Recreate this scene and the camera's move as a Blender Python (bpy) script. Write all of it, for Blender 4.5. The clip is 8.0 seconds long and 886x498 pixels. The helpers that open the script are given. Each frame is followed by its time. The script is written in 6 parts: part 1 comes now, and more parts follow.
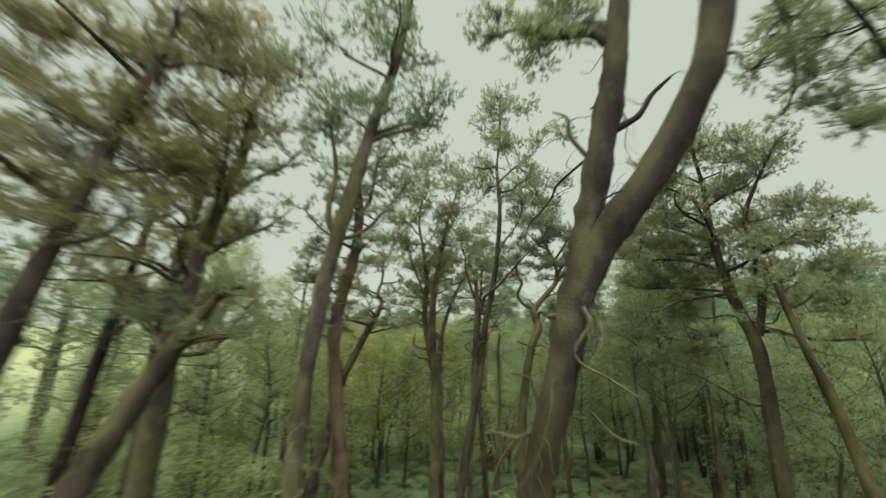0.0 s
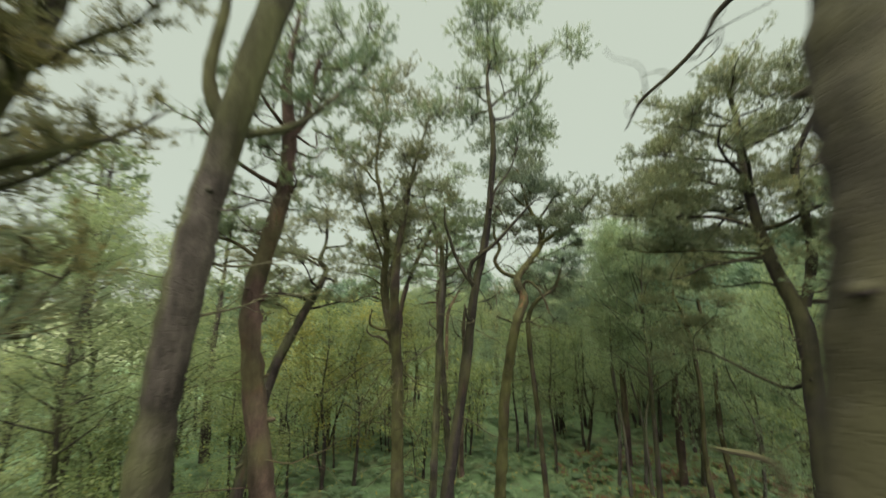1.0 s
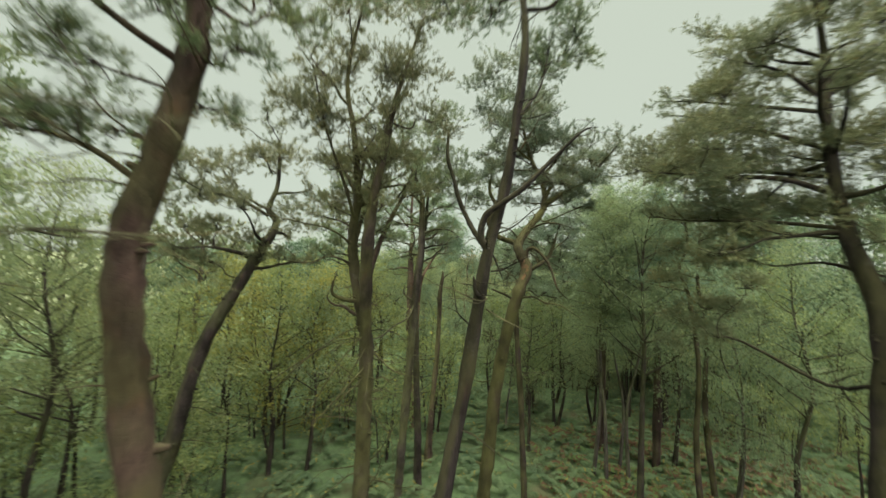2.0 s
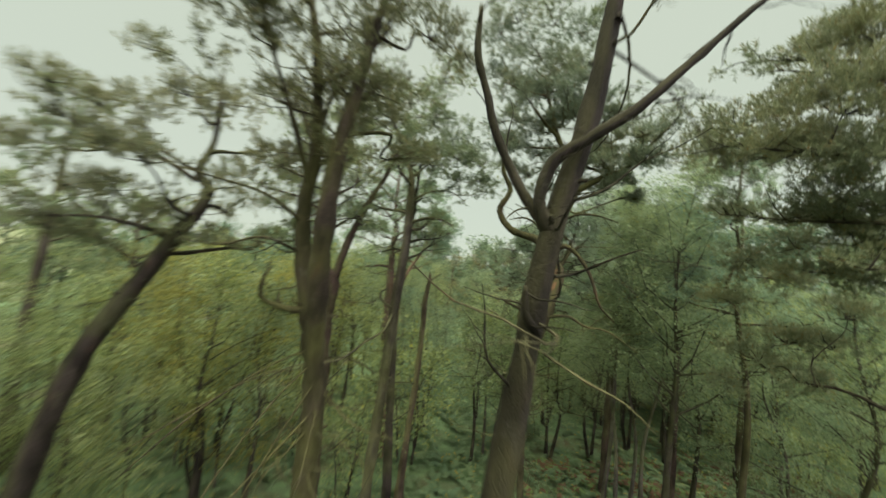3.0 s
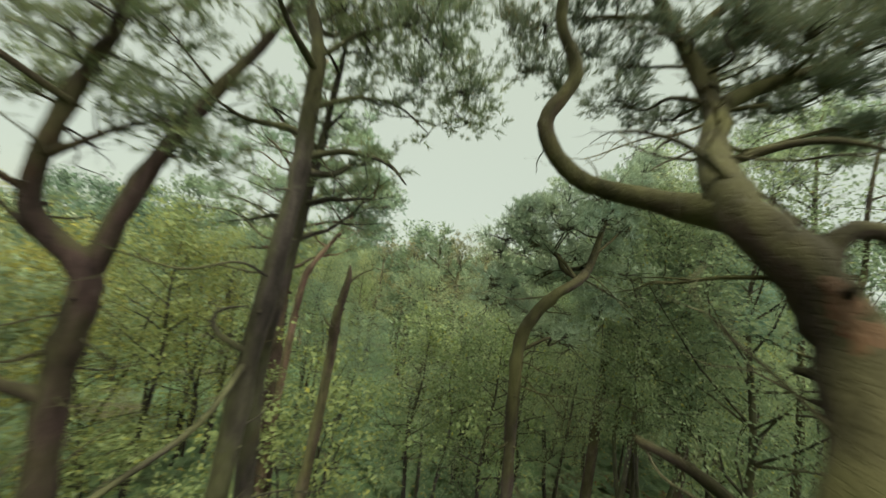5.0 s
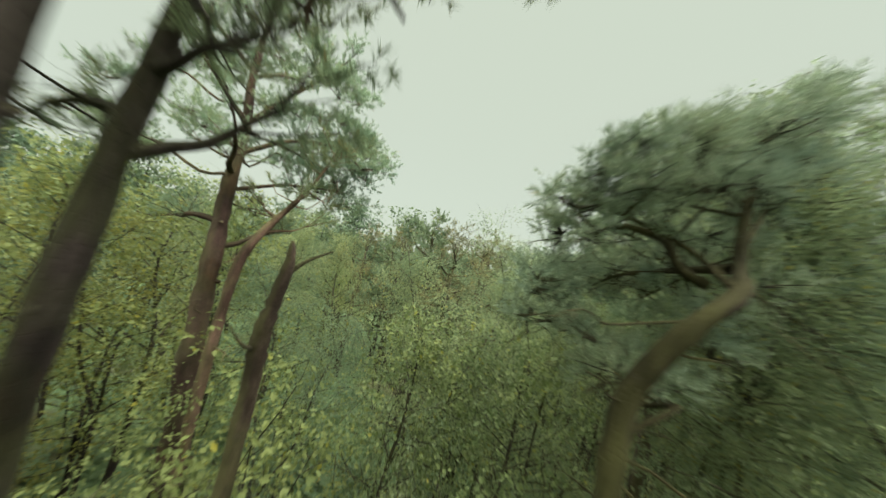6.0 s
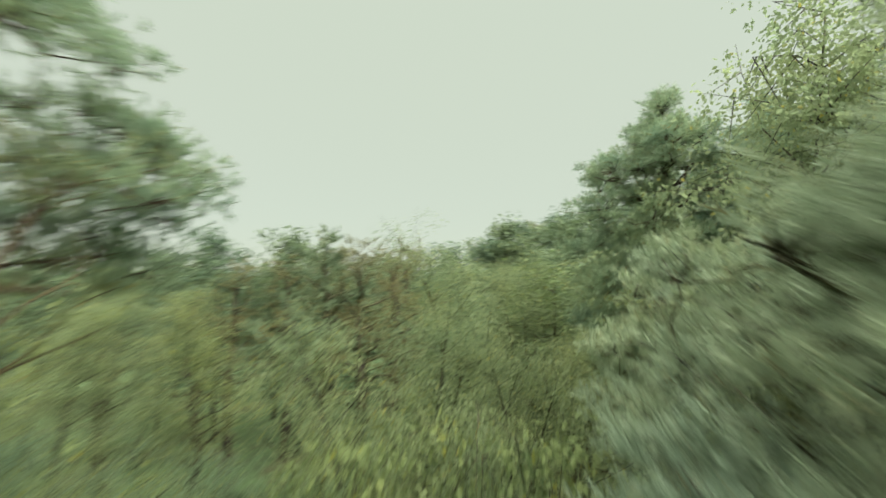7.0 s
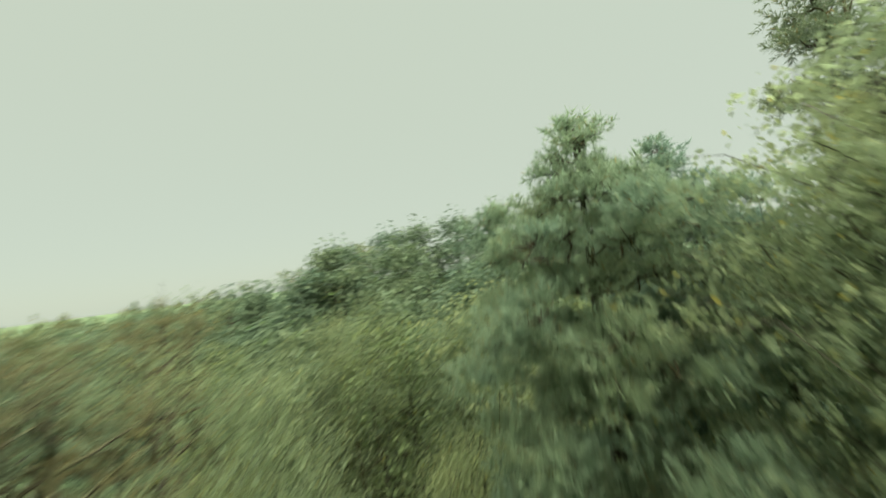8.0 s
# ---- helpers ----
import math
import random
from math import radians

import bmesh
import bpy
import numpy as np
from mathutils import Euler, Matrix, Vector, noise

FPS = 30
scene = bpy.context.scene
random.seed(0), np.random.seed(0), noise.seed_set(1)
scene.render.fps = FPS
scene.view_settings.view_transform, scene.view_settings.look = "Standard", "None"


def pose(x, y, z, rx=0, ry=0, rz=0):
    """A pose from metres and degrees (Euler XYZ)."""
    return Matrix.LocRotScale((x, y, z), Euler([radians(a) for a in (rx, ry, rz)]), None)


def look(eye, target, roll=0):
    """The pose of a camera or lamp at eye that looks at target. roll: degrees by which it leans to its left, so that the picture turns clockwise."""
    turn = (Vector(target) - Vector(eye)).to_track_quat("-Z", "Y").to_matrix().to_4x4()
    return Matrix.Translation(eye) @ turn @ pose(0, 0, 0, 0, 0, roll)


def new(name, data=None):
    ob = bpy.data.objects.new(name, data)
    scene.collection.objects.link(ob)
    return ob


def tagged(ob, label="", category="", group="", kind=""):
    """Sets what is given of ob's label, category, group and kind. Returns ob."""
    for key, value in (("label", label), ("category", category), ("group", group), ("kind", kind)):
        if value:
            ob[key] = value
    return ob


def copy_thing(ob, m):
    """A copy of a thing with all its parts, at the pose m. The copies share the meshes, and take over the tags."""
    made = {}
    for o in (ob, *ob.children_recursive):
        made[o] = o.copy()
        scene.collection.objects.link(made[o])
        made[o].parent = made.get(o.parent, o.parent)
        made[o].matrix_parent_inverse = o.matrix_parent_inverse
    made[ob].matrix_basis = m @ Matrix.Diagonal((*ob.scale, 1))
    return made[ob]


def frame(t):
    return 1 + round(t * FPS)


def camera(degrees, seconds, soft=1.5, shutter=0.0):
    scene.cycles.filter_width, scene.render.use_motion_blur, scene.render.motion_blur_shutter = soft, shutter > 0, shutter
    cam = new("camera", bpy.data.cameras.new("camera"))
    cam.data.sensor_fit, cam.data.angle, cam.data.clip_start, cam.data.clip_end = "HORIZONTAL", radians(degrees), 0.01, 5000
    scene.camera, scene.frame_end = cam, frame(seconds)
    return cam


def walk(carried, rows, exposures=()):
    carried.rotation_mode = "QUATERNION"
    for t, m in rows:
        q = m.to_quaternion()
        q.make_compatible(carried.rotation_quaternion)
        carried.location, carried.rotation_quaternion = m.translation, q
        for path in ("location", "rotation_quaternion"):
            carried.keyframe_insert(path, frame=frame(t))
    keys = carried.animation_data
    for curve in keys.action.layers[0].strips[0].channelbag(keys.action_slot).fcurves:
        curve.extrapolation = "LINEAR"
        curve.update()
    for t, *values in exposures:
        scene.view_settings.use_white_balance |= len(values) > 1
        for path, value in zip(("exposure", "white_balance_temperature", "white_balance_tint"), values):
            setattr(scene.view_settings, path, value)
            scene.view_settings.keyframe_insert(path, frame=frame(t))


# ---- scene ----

# ---------------------------------------------------------------- camera
cam = camera(104.7, 8.0, soft=1.5, shutter=0.8)
PATH = [
    (0, (0.0, 0.0, 7.6), (-0.004, 1.946, 8.064), 0.9),
    (0.5, (-0.303, 1.629, 7.756), (-0.123, 3.575, 8.183), 2.6),
    (1, (-0.525, 2.847, 7.734), (-0.215, 4.8, 8.032), -0.1),
    (1.5, (-0.833, 3.956, 7.775), (-0.353, 5.891, 7.935), -1.2),
    (2.8, (-0.292, 7.063, 7.627), (0.243, 8.987, 7.739), 7.8),
    (3, (-0.256, 7.596, 7.657), (0.366, 9.492, 7.786), 5.9),
    (3.5, (-0.071, 8.898, 7.685), (0.723, 10.727, 7.841), 4.0),
    (4, (0.273, 9.991, 7.736), (1.144, 11.786, 7.876), 6.6),
    (4.5, (0.748, 11.135, 7.784), (1.656, 12.912, 7.916), 8.8),
    (5, (1.213, 12.176, 7.807), (2.209, 13.906, 7.926), 9.7),
    (5.2, (1.458, 12.62, 7.877), (2.489, 14.331, 7.961), 10.7),
    (6.3, (2.726, 15.498, 7.617), (3.796, 17.183, 7.748), 13.2),
    (6.5, (2.992, 16.046, 7.772), (4.13, 17.684, 7.921), 9.6),
    (6.8, (3.425, 16.801, 8.205), (4.809, 18.234, 8.374), 2.5),
    (7, (3.737, 17.318, 8.577), (5.265, 18.598, 8.73), -0.3),
    (7.5, (4.9, 18.348, 9.243), (6.713, 19.179, 9.384), -3.4),
    (8, (6.393, 18.952, 10.156), (8.354, 19.327, 10.277), -7.2),
]
EXPOSURE = 2.44
walk(cam, [(t, look(eye, target, roll)) for t, eye, target, roll in PATH],
     exposures=[(0, EXPOSURE - 0.06, 6500, 11.5), (2.5, EXPOSURE + 0.03, 6500, 11.5), (5.4, EXPOSURE + 0.06, 6500, 11.5),
                (6.3, EXPOSURE + 0.09, 6500, 10.5), (7.4, EXPOSURE + 0.07, 6500, 10), (8, EXPOSURE - 0.02, 6500, 9)])

# ---------------------------------------------------------------- sky and light
world = bpy.data.worlds.new("overcast_sky")
scene.world = world
world.use_nodes = True
wn, wl = world.node_tree.nodes, world.node_tree.links
wn.clear()
sky = wn.new("ShaderNodeTexSky")
sky.sky_type = "NISHITA"
sky.sun_disc = False
sky.sun_elevation = radians(70)
sky.sun_rotation = radians(193)
clear = wn.new("ShaderNodeBackground")
clear.inputs["Strength"].default_value = 0.05
cloud = wn.new("ShaderNodeBackground")
cloud.inputs["Color"].default_value = (0.892, 1.0, 0.800, 1)
cloud.inputs["Strength"].default_value = 0.124
both = wn.new("ShaderNodeMixShader")
both.inputs[0].default_value = 0.95
world_out = wn.new("ShaderNodeOutputWorld")
wl.new(sky.outputs[0], clear.inputs["Color"])
wl.new(clear.outputs[0], both.inputs[1])
wl.new(cloud.outputs[0], both.inputs[2])
wl.new(both.outputs[0], world_out.inputs["Surface"])

sun = new("sun", bpy.data.lights.new("sun", "SUN"))
sun.data.energy = 2.35
sun.data.angle = radians(100)
sun.data.color = (1.0, 0.99, 0.86)
sun.matrix_world = look((0, 0, 40), (3, 13, 0))

# ---------------------------------------------------------------- materials


def material(name):
    m = bpy.data.materials.new(name)
    m.use_nodes = True
    n, l = m.node_tree.nodes, m.node_tree.links
    return m, n, l, n["Principled BSDF"]


def noise_node(n, l, scale, detail=4.0, rough=0.6, coords="Object", stretch=None):
    tc = n.new("ShaderNodeTexCoord")
    tex = n.new("ShaderNodeTexNoise")
    tex.inputs["Scale"].default_value = scale
    tex.inputs["Detail"].default_value = detail
    tex.inputs["Roughness"].default_value = rough
    if stretch:
        mp = n.new("ShaderNodeMapping")
        mp.inputs["Scale"].default_value = stretch
        l.new(tc.outputs[coords], mp.inputs[0])
        l.new(mp.outputs[0], tex.inputs["Vector"])
    else:
        l.new(tc.outputs[coords], tex.inputs["Vector"])
    return tex


def ramp_node(n, l, source, stops):
    r = n.new("ShaderNodeValToRGB")
    while len(r.color_ramp.elements) < len(stops):
        r.color_ramp.elements.new(0.5)
    for e, (at, c) in zip(r.color_ramp.elements, stops):
        e.position, e.color = at, (*c, 1)
    l.new(source, r.inputs[0])
    return r


def mix_node(n, l, factor, a, b, mode="MIX"):
    m = n.new("ShaderNodeMix")
    m.data_type, m.blend_type = "RGBA", mode
    for sock, v in ((m.inputs[0], factor), (m.inputs[6], a), (m.inputs[7], b)):
        if isinstance(v, (int, float)):
            sock.default_value = v
        elif isinstance(v, tuple):
            sock.default_value = (*v, 1)
        else:
            l.new(v, sock)
    return m.outputs[2]


def bark_material(name, deep, plate, moss, moss_amount):
    m, n, l, b = material(name)
    deep, plate, moss = (tuple(k * c for c in tone) for k, tone in ((1.1, deep), (0.84, plate), (0.74, moss)))
    deep, plate = ((r, g * 0.91, bl * 1.08) for r, g, bl in (deep, plate))
    plates = noise_node(n, l, 9.0, 5.0, 0.65, stretch=(1.6, 1.6, 0.35))
    fine = noise_node(n, l, 60.0, 4.0, 0.7, stretch=(1, 1, 0.4))
    big = noise_node(n, l, 0.9, 3.0, 0.5)
    col = ramp_node(n, l, plates.outputs[0], [(0.32, tuple(0.75 * p + 0.25 * q for p, q in zip(deep, plate))), (0.52, plate), (0.70, tuple(min(1, c * 1.35) for c in plate))])
    grime = ramp_node(n, l, fine.outputs[0], [(0.3, (0.55, 0.55, 0.55)), (0.7, (1.15, 1.15, 1.15))])
    c1 = mix_node(n, l, 0.55, col.outputs[0], grime.outputs[0], "MULTIPLY")
    mask = ramp_node(n, l, big.outputs[0], [(0.62 - moss_amount * 0.4, (0, 0, 0)), (0.78 - moss_amount * 0.4, (0.85, 0.85, 0.85))])
    # cracks between the bark plates
    place = n.new("ShaderNodeTexCoord")
    squeeze = n.new("ShaderNodeMapping")
    squeeze.inputs["Scale"].default_value = (1, 1, 0.45)
    l.new(place.outputs["Object"], squeeze.inputs[0])
    wobble = noise_node(n, l, 7.0, 3.0, 0.6)
    bent = n.new("ShaderNodeVectorMath")
    bent.operation = "MULTIPLY_ADD"
    bent.inputs[1].default_value = (0.09, 0.09, 0.09)
    l.new(wobble.outputs["Color"], bent.inputs[0])
    l.new(squeeze.outputs[0], bent.inputs[2])
    crack = n.new("ShaderNodeTexVoronoi")
    crack.feature = "DISTANCE_TO_EDGE"
    crack.inputs["Scale"].default_value = 30.0
    l.new(bent.outputs[0], crack.inputs["Vector"])
    gap = ramp_node(n, l, crack.outputs["Distance"], [(0.0, (0.25, 0.24, 0.23)), (0.16, (1.08, 1.08, 1.08))])
    c1 = mix_node(n, l, 0.22, c1, gap.outputs[0], "MULTIPLY")
    # flaked patches where the thin rusty under-bark shows
    flake = ramp_node(n, l, noise_node(n, l, 1.5, 5.0, 0.6, stretch=(1, 1, 0.6)).outputs[0], [(0.56, (0, 0, 0)), (0.64, (0.75, 0.75, 0.75))])
    c1 = mix_node(n, l, flake.outputs[0], c1, (plate[0] * 1.35, plate[1] * 0.95, plate[2] * 0.68))
    c2 = mix_node(n, l, mask.outputs[0], c1, moss)
    # moss is thicker on faces that point up and a little towards -x, -y
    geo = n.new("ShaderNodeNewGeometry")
    moss_facing = n.new("ShaderNodeVectorMath")
    moss_facing.operation = "DOT_PRODUCT"
    moss_facing.inputs[1].default_value = (-0.42, -0.18, 0.9)
    l.new(geo.outputs["Normal"], moss_facing.inputs[0])
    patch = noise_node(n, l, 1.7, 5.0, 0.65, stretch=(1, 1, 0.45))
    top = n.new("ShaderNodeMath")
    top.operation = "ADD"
    l.new(moss_facing.outputs["Value"], top.inputs[0])
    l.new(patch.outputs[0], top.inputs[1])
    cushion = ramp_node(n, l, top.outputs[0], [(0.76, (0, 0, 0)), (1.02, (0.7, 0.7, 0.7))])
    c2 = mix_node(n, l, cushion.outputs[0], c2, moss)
    spots = noise_node(n, l, 4.5, 5.0, 0.75)
    lichen = ramp_node(n, l, spots.outputs[0], [(0.58, (0, 0, 0)), (0.70, (0.6, 0.6, 0.6))])
    c2 = mix_node(n, l, lichen.outputs[0], c2, tuple(0.75 * p + 0.36 * q for p, q in zip(plate, (0.11, 0.115, 0.08))))
    blotch = ramp_node(n, l, noise_node(n, l, 2.1, 4.0, 0.6, stretch=(1, 1, 0.5)).outputs[0], [(0.38, (0.42, 0.40, 0.40)), (0.60, (1.16, 1.16, 1.16))])
    c2 = mix_node(n, l, 1.0, c2, blotch.outputs[0], "MULTIPLY")
    l.new(c2, b.inputs["Base Color"])
    b.inputs["Roughness"].default_value = 0.92
    b.inputs["Specular IOR Level"].default_value = 0.2
    bump = n.new("ShaderNodeBump")
    bump.inputs["Strength"].default_value = 0.7
    bump.inputs["Distance"].default_value = 0.03
    relief = n.new("ShaderNodeMath")
    relief.operation = "MULTIPLY_ADD"
    relief.inputs[1].default_value = 0.22
    l.new(gap.outputs[0], relief.inputs[0])
    l.new(plates.outputs[0], relief.inputs[2])
    l.new(relief.outputs[0], bump.inputs["Height"])
    l.new(bump.outputs[0], b.inputs["Normal"])
    return m


def leaf_material(name, dark, light, accent, translucent=0.35, accent_share=0.06, rough=0.55):
    """Leaf or needle: a tint per leaf, a slower tint over the tree, light through the blade."""
    dark, light = ((r * 1.20, g * 0.985, bl * 1.36) for r, g, bl in (tuple(0.52 * p + 0.48 * q for p, q in zip(dark, light)), light))
    m, n, l, b = material(name)
    geo = n.new("ShaderNodeNewGeometry")
    info = n.new("ShaderNodeObjectInfo")
    slow = noise_node(n, l, 0.8, 3.0, 0.6)
    one = ramp_node(n, l, geo.outputs["Random Per Island"], [(0.0, dark), (1.0 - accent_share - 0.02, light), (1.0 - accent_share, accent)])
    shade = ramp_node(n, l, slow.outputs[0], [(0.3, (0.72, 0.8, 0.8)), (0.7, (1.22, 1.15, 0.95))])
    c = mix_node(n, l, 1.0, one.outputs[0], shade.outputs[0], "MULTIPLY")
    tree = ramp_node(n, l, info.outputs["Random"], [(0.0, (0.84, 0.92, 0.96)), (1.0, (1.08, 1.05, 0.92))])
    c = mix_node(n, l, 1.0, c, tree.outputs[0], "MULTIPLY")
    l.new(c, b.inputs["Base Color"])
    b.inputs["Roughness"].default_value = rough
    b.inputs["Specular IOR Level"].default_value = 0.15
    tr = n.new("ShaderNodeBsdfTranslucent")
    l.new(c, tr.inputs["Color"])
    mx = n.new("ShaderNodeMixShader")
    mx.inputs[0].default_value = translucent
    l.new(b.outputs[0], mx.inputs[1])
    l.new(tr.outputs[0], mx.inputs[2])
    l.new(mx.outputs[0], n["Material Output"].inputs["Surface"])
    return m


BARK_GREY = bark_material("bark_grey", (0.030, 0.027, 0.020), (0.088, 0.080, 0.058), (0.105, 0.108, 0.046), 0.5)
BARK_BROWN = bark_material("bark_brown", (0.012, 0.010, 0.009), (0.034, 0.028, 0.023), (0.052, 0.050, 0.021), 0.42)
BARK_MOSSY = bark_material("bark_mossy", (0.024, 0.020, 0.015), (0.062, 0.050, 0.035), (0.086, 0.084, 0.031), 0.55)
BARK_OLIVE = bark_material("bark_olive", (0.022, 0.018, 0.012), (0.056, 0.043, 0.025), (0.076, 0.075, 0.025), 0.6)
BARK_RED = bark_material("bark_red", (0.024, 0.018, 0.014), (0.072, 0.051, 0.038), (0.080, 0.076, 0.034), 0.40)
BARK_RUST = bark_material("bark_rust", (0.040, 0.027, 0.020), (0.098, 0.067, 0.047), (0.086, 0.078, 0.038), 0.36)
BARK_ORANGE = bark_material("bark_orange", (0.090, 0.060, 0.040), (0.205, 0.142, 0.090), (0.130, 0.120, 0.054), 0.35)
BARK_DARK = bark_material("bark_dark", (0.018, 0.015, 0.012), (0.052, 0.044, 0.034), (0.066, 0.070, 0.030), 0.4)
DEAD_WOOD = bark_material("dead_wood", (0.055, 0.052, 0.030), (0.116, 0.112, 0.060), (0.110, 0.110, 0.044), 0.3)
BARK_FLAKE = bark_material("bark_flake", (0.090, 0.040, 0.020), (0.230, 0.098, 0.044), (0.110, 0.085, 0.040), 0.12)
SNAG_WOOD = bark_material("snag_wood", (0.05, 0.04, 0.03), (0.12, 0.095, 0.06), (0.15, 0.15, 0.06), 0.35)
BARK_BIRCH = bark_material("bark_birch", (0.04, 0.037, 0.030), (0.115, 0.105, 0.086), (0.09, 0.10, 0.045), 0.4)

NEEDLE = leaf_material("pine_needles", (0.091, 0.150, 0.065), (0.16, 0.235, 0.105), (0.22, 0.17, 0.06), 0.45, 0.03)
NEEDLE_DARK = leaf_material("pine_needles_dark", (0.086, 0.128, 0.062), (0.142, 0.196, 0.096), (0.18, 0.13, 0.05), 0.42, 0.04)
LEAF_DEEP = leaf_material("deep_green_leaves", (0.064, 0.122, 0.058), (0.112, 0.186, 0.090), (0.13, 0.20, 0.08), 0.40, 0.02)
LEAF = leaf_material("broad_leaves", (0.096, 0.162, 0.048), (0.172, 0.250, 0.082), (0.28, 0.28, 0.07), 0.45, 0.012)
LEAF_BIRCH = leaf_material("birch_leaves", (0.136, 0.225, 0.100), (0.212, 0.318, 0.152), (0.34, 0.32, 0.10), 0.62, 0.012)
LEAF_LIME = leaf_material("lime_leaves", (0.104, 0.140, 0.030), (0.180, 0.216, 0.050), (0.32, 0.30, 0.07), 0.5, 0.03)
LEAF_BLUE = leaf_material("blue_green_leaves", (0.108, 0.178, 0.070), (0.194, 0.272, 0.108), (0.22, 0.26, 0.09), 0.48, 0.03)
LEAF_OLIVE = leaf_material("olive_leaves", (0.118, 0.192, 0.076), (0.196, 0.286, 0.122), (0.30, 0.29, 0.10), 0.58, 0.010)
NEEDLE_SHADE = leaf_material("pine_needles_shade", (0.098, 0.124, 0.050), (0.162, 0.190, 0.078), (0.22, 0.16, 0.07), 0.45, 0.05)
NEEDLE_BLUE = leaf_material("pine_needles_blue", (0.124, 0.228, 0.122), (0.206, 0.334, 0.180), (0.22, 0.19, 0.09), 0.52, 0.03)
NEEDLE_SOFT = leaf_material("pine_needles_soft", (0.188, 0.290, 0.148), (0.300, 0.416, 0.216), (0.24, 0.20, 0.10), 0.30, 0.02)
FERN = leaf_material("bracken_green", (0.066, 0.128, 0.052), (0.122, 0.200, 0.082), (0.26, 0.22, 0.07), 0.45, 0.05)
FERN_BROWN = leaf_material("bracken_brown", (0.062, 0.046, 0.022), (0.098, 0.070, 0.034), (0.10, 0.15, 0.06), 0.35, 0.42)


def ground_material():
    m, n, l, b = material("forest_floor")
    big = noise_node(n, l, 0.22, 4.0, 0.6)
    mid = noise_node(n, l, 2.2, 6.0, 0.7)
    fine = noise_node(n, l, 26.0, 5.0, 0.75)
    moss = ramp_node(n, l, mid.outputs[0], [(0.3, (0.055, 0.070, 0.032)), (0.5, (0.080, 0.135, 0.052)), (0.72, (0.125, 0.205, 0.078))])
    litter = ramp_node(n, l, fine.outputs[0], [(0.3, (0.05, 0.045, 0.02)), (0.7, (0.13, 0.12, 0.05))])
    mask = ramp_node(n, l, big.outputs[0], [(0.52, (0, 0, 0)), (0.66, (1, 1, 1))])
    c = mix_node(n, l, mask.outputs[0], moss.outputs[0], litter.outputs[0])
    # open grassland on the west side of the wood
    tc = n.new("ShaderNodeTexCoord")
    axes = n.new("ShaderNodeSeparateXYZ")
    l.new(tc.outputs["Object"], axes.inputs[0])
    rim = n.new("ShaderNodeMapRange")
    rim.inputs[1].default_value, rim.inputs[2].default_value = -30, -38
    l.new(axes.outputs[0], rim.inputs[0])
    grass = ramp_node(n, l, mid.outputs[0], [(0.3, (0.11, 0.14, 0.06)), (0.7, (0.19, 0.20, 0.10))])
    c = mix_node(n, l, rim.outputs[0], c, grass.outputs[0])
    l.new(c, b.inputs["Base Color"])
    b.inputs["Roughness"].default_value = 0.95
    bump = n.new("ShaderNodeBump")
    bump.inputs["Strength"].default_value = 1.0
    bump.inputs["Distance"].default_value = 0.08
    l.new(fine.outputs[0], bump.inputs["Height"])
    l.new(bump.outputs[0], b.inputs["Normal"])
    return m


GROUND = ground_material()

# ---------------------------------------------------------------- building blocks


def mesh_object(name, verts, faces, mat, parent=None, label="", smooth=False):
    """One mesh object from arrays: verts n x 3, faces m x 3 or m x 4."""
    verts, faces = np.asarray(verts, np.float32), np.asarray(faces, np.int32)
    me = bpy.data.meshes.new(name)
    k = faces.shape[1]
    me.vertices.add(len(verts))
    me.vertices.foreach_set("co", verts.ravel())
    me.loops.add(faces.size)
    me.loops.foreach_set("vertex_index", faces.ravel())
    me.polygons.add(len(faces))
    me.polygons.foreach_set("loop_start", np.arange(len(faces), dtype=np.int32) * k)
    me.polygons.foreach_set("use_smooth", np.full(len(faces), smooth))
    me.update(calc_edges=True)
    me.materials.append(mat)
    ob = new(name, me)
    if parent:
        ob.parent = parent
    if label:
        tagged(ob, label)
    return ob


def empty(name, x, y, z=0.0):
    ob = new(name)
    ob.empty_display_size = 0.3
    ob.location = (x, y, z)
    return ob


def glide(points, per=5):
    """A smooth curve through rows of x, y, z, radius."""
    p = np.asarray(points, float)
    if len(p) < 3:
        u = np.linspace(0, 1, per + 1)[:, None]
        return p[0] * (1 - u) + p[-1] * u
    p = np.vstack([2 * p[0] - p[1], p, 2 * p[-1] - p[-2]])
    out = []
    for i in range(1, len(p) - 2):
        a, b, c, d = p[i - 1], p[i], p[i + 1], p[i + 2]
        for u in np.arange(per) / per:
            out.append(0.5 * (2 * b + (c - a) * u + (2 * a - 5 * b + 4 * c - d) * u * u + (3 * b - a - 3 * c + d) * u**3))
    out.append(p[-2])
    out = np.array(out)
    out[:, 3] = np.maximum(out[:, 3], 0.003)
    return out


def frame_axes(d):
    """Two unit vectors square to each row of d."""
    d = d / np.maximum(np.linalg.norm(d, axis=-1, keepdims=True), 1e-9)
    ref = np.where(np.abs(d[..., 2:3]) < 0.95, np.array([0, 0, 1.0]), np.array([1.0, 0, 0]))
    a = np.cross(ref, d)
    a /= np.linalg.norm(a, axis=-1, keepdims=True)
    return a, np.cross(d, a), d


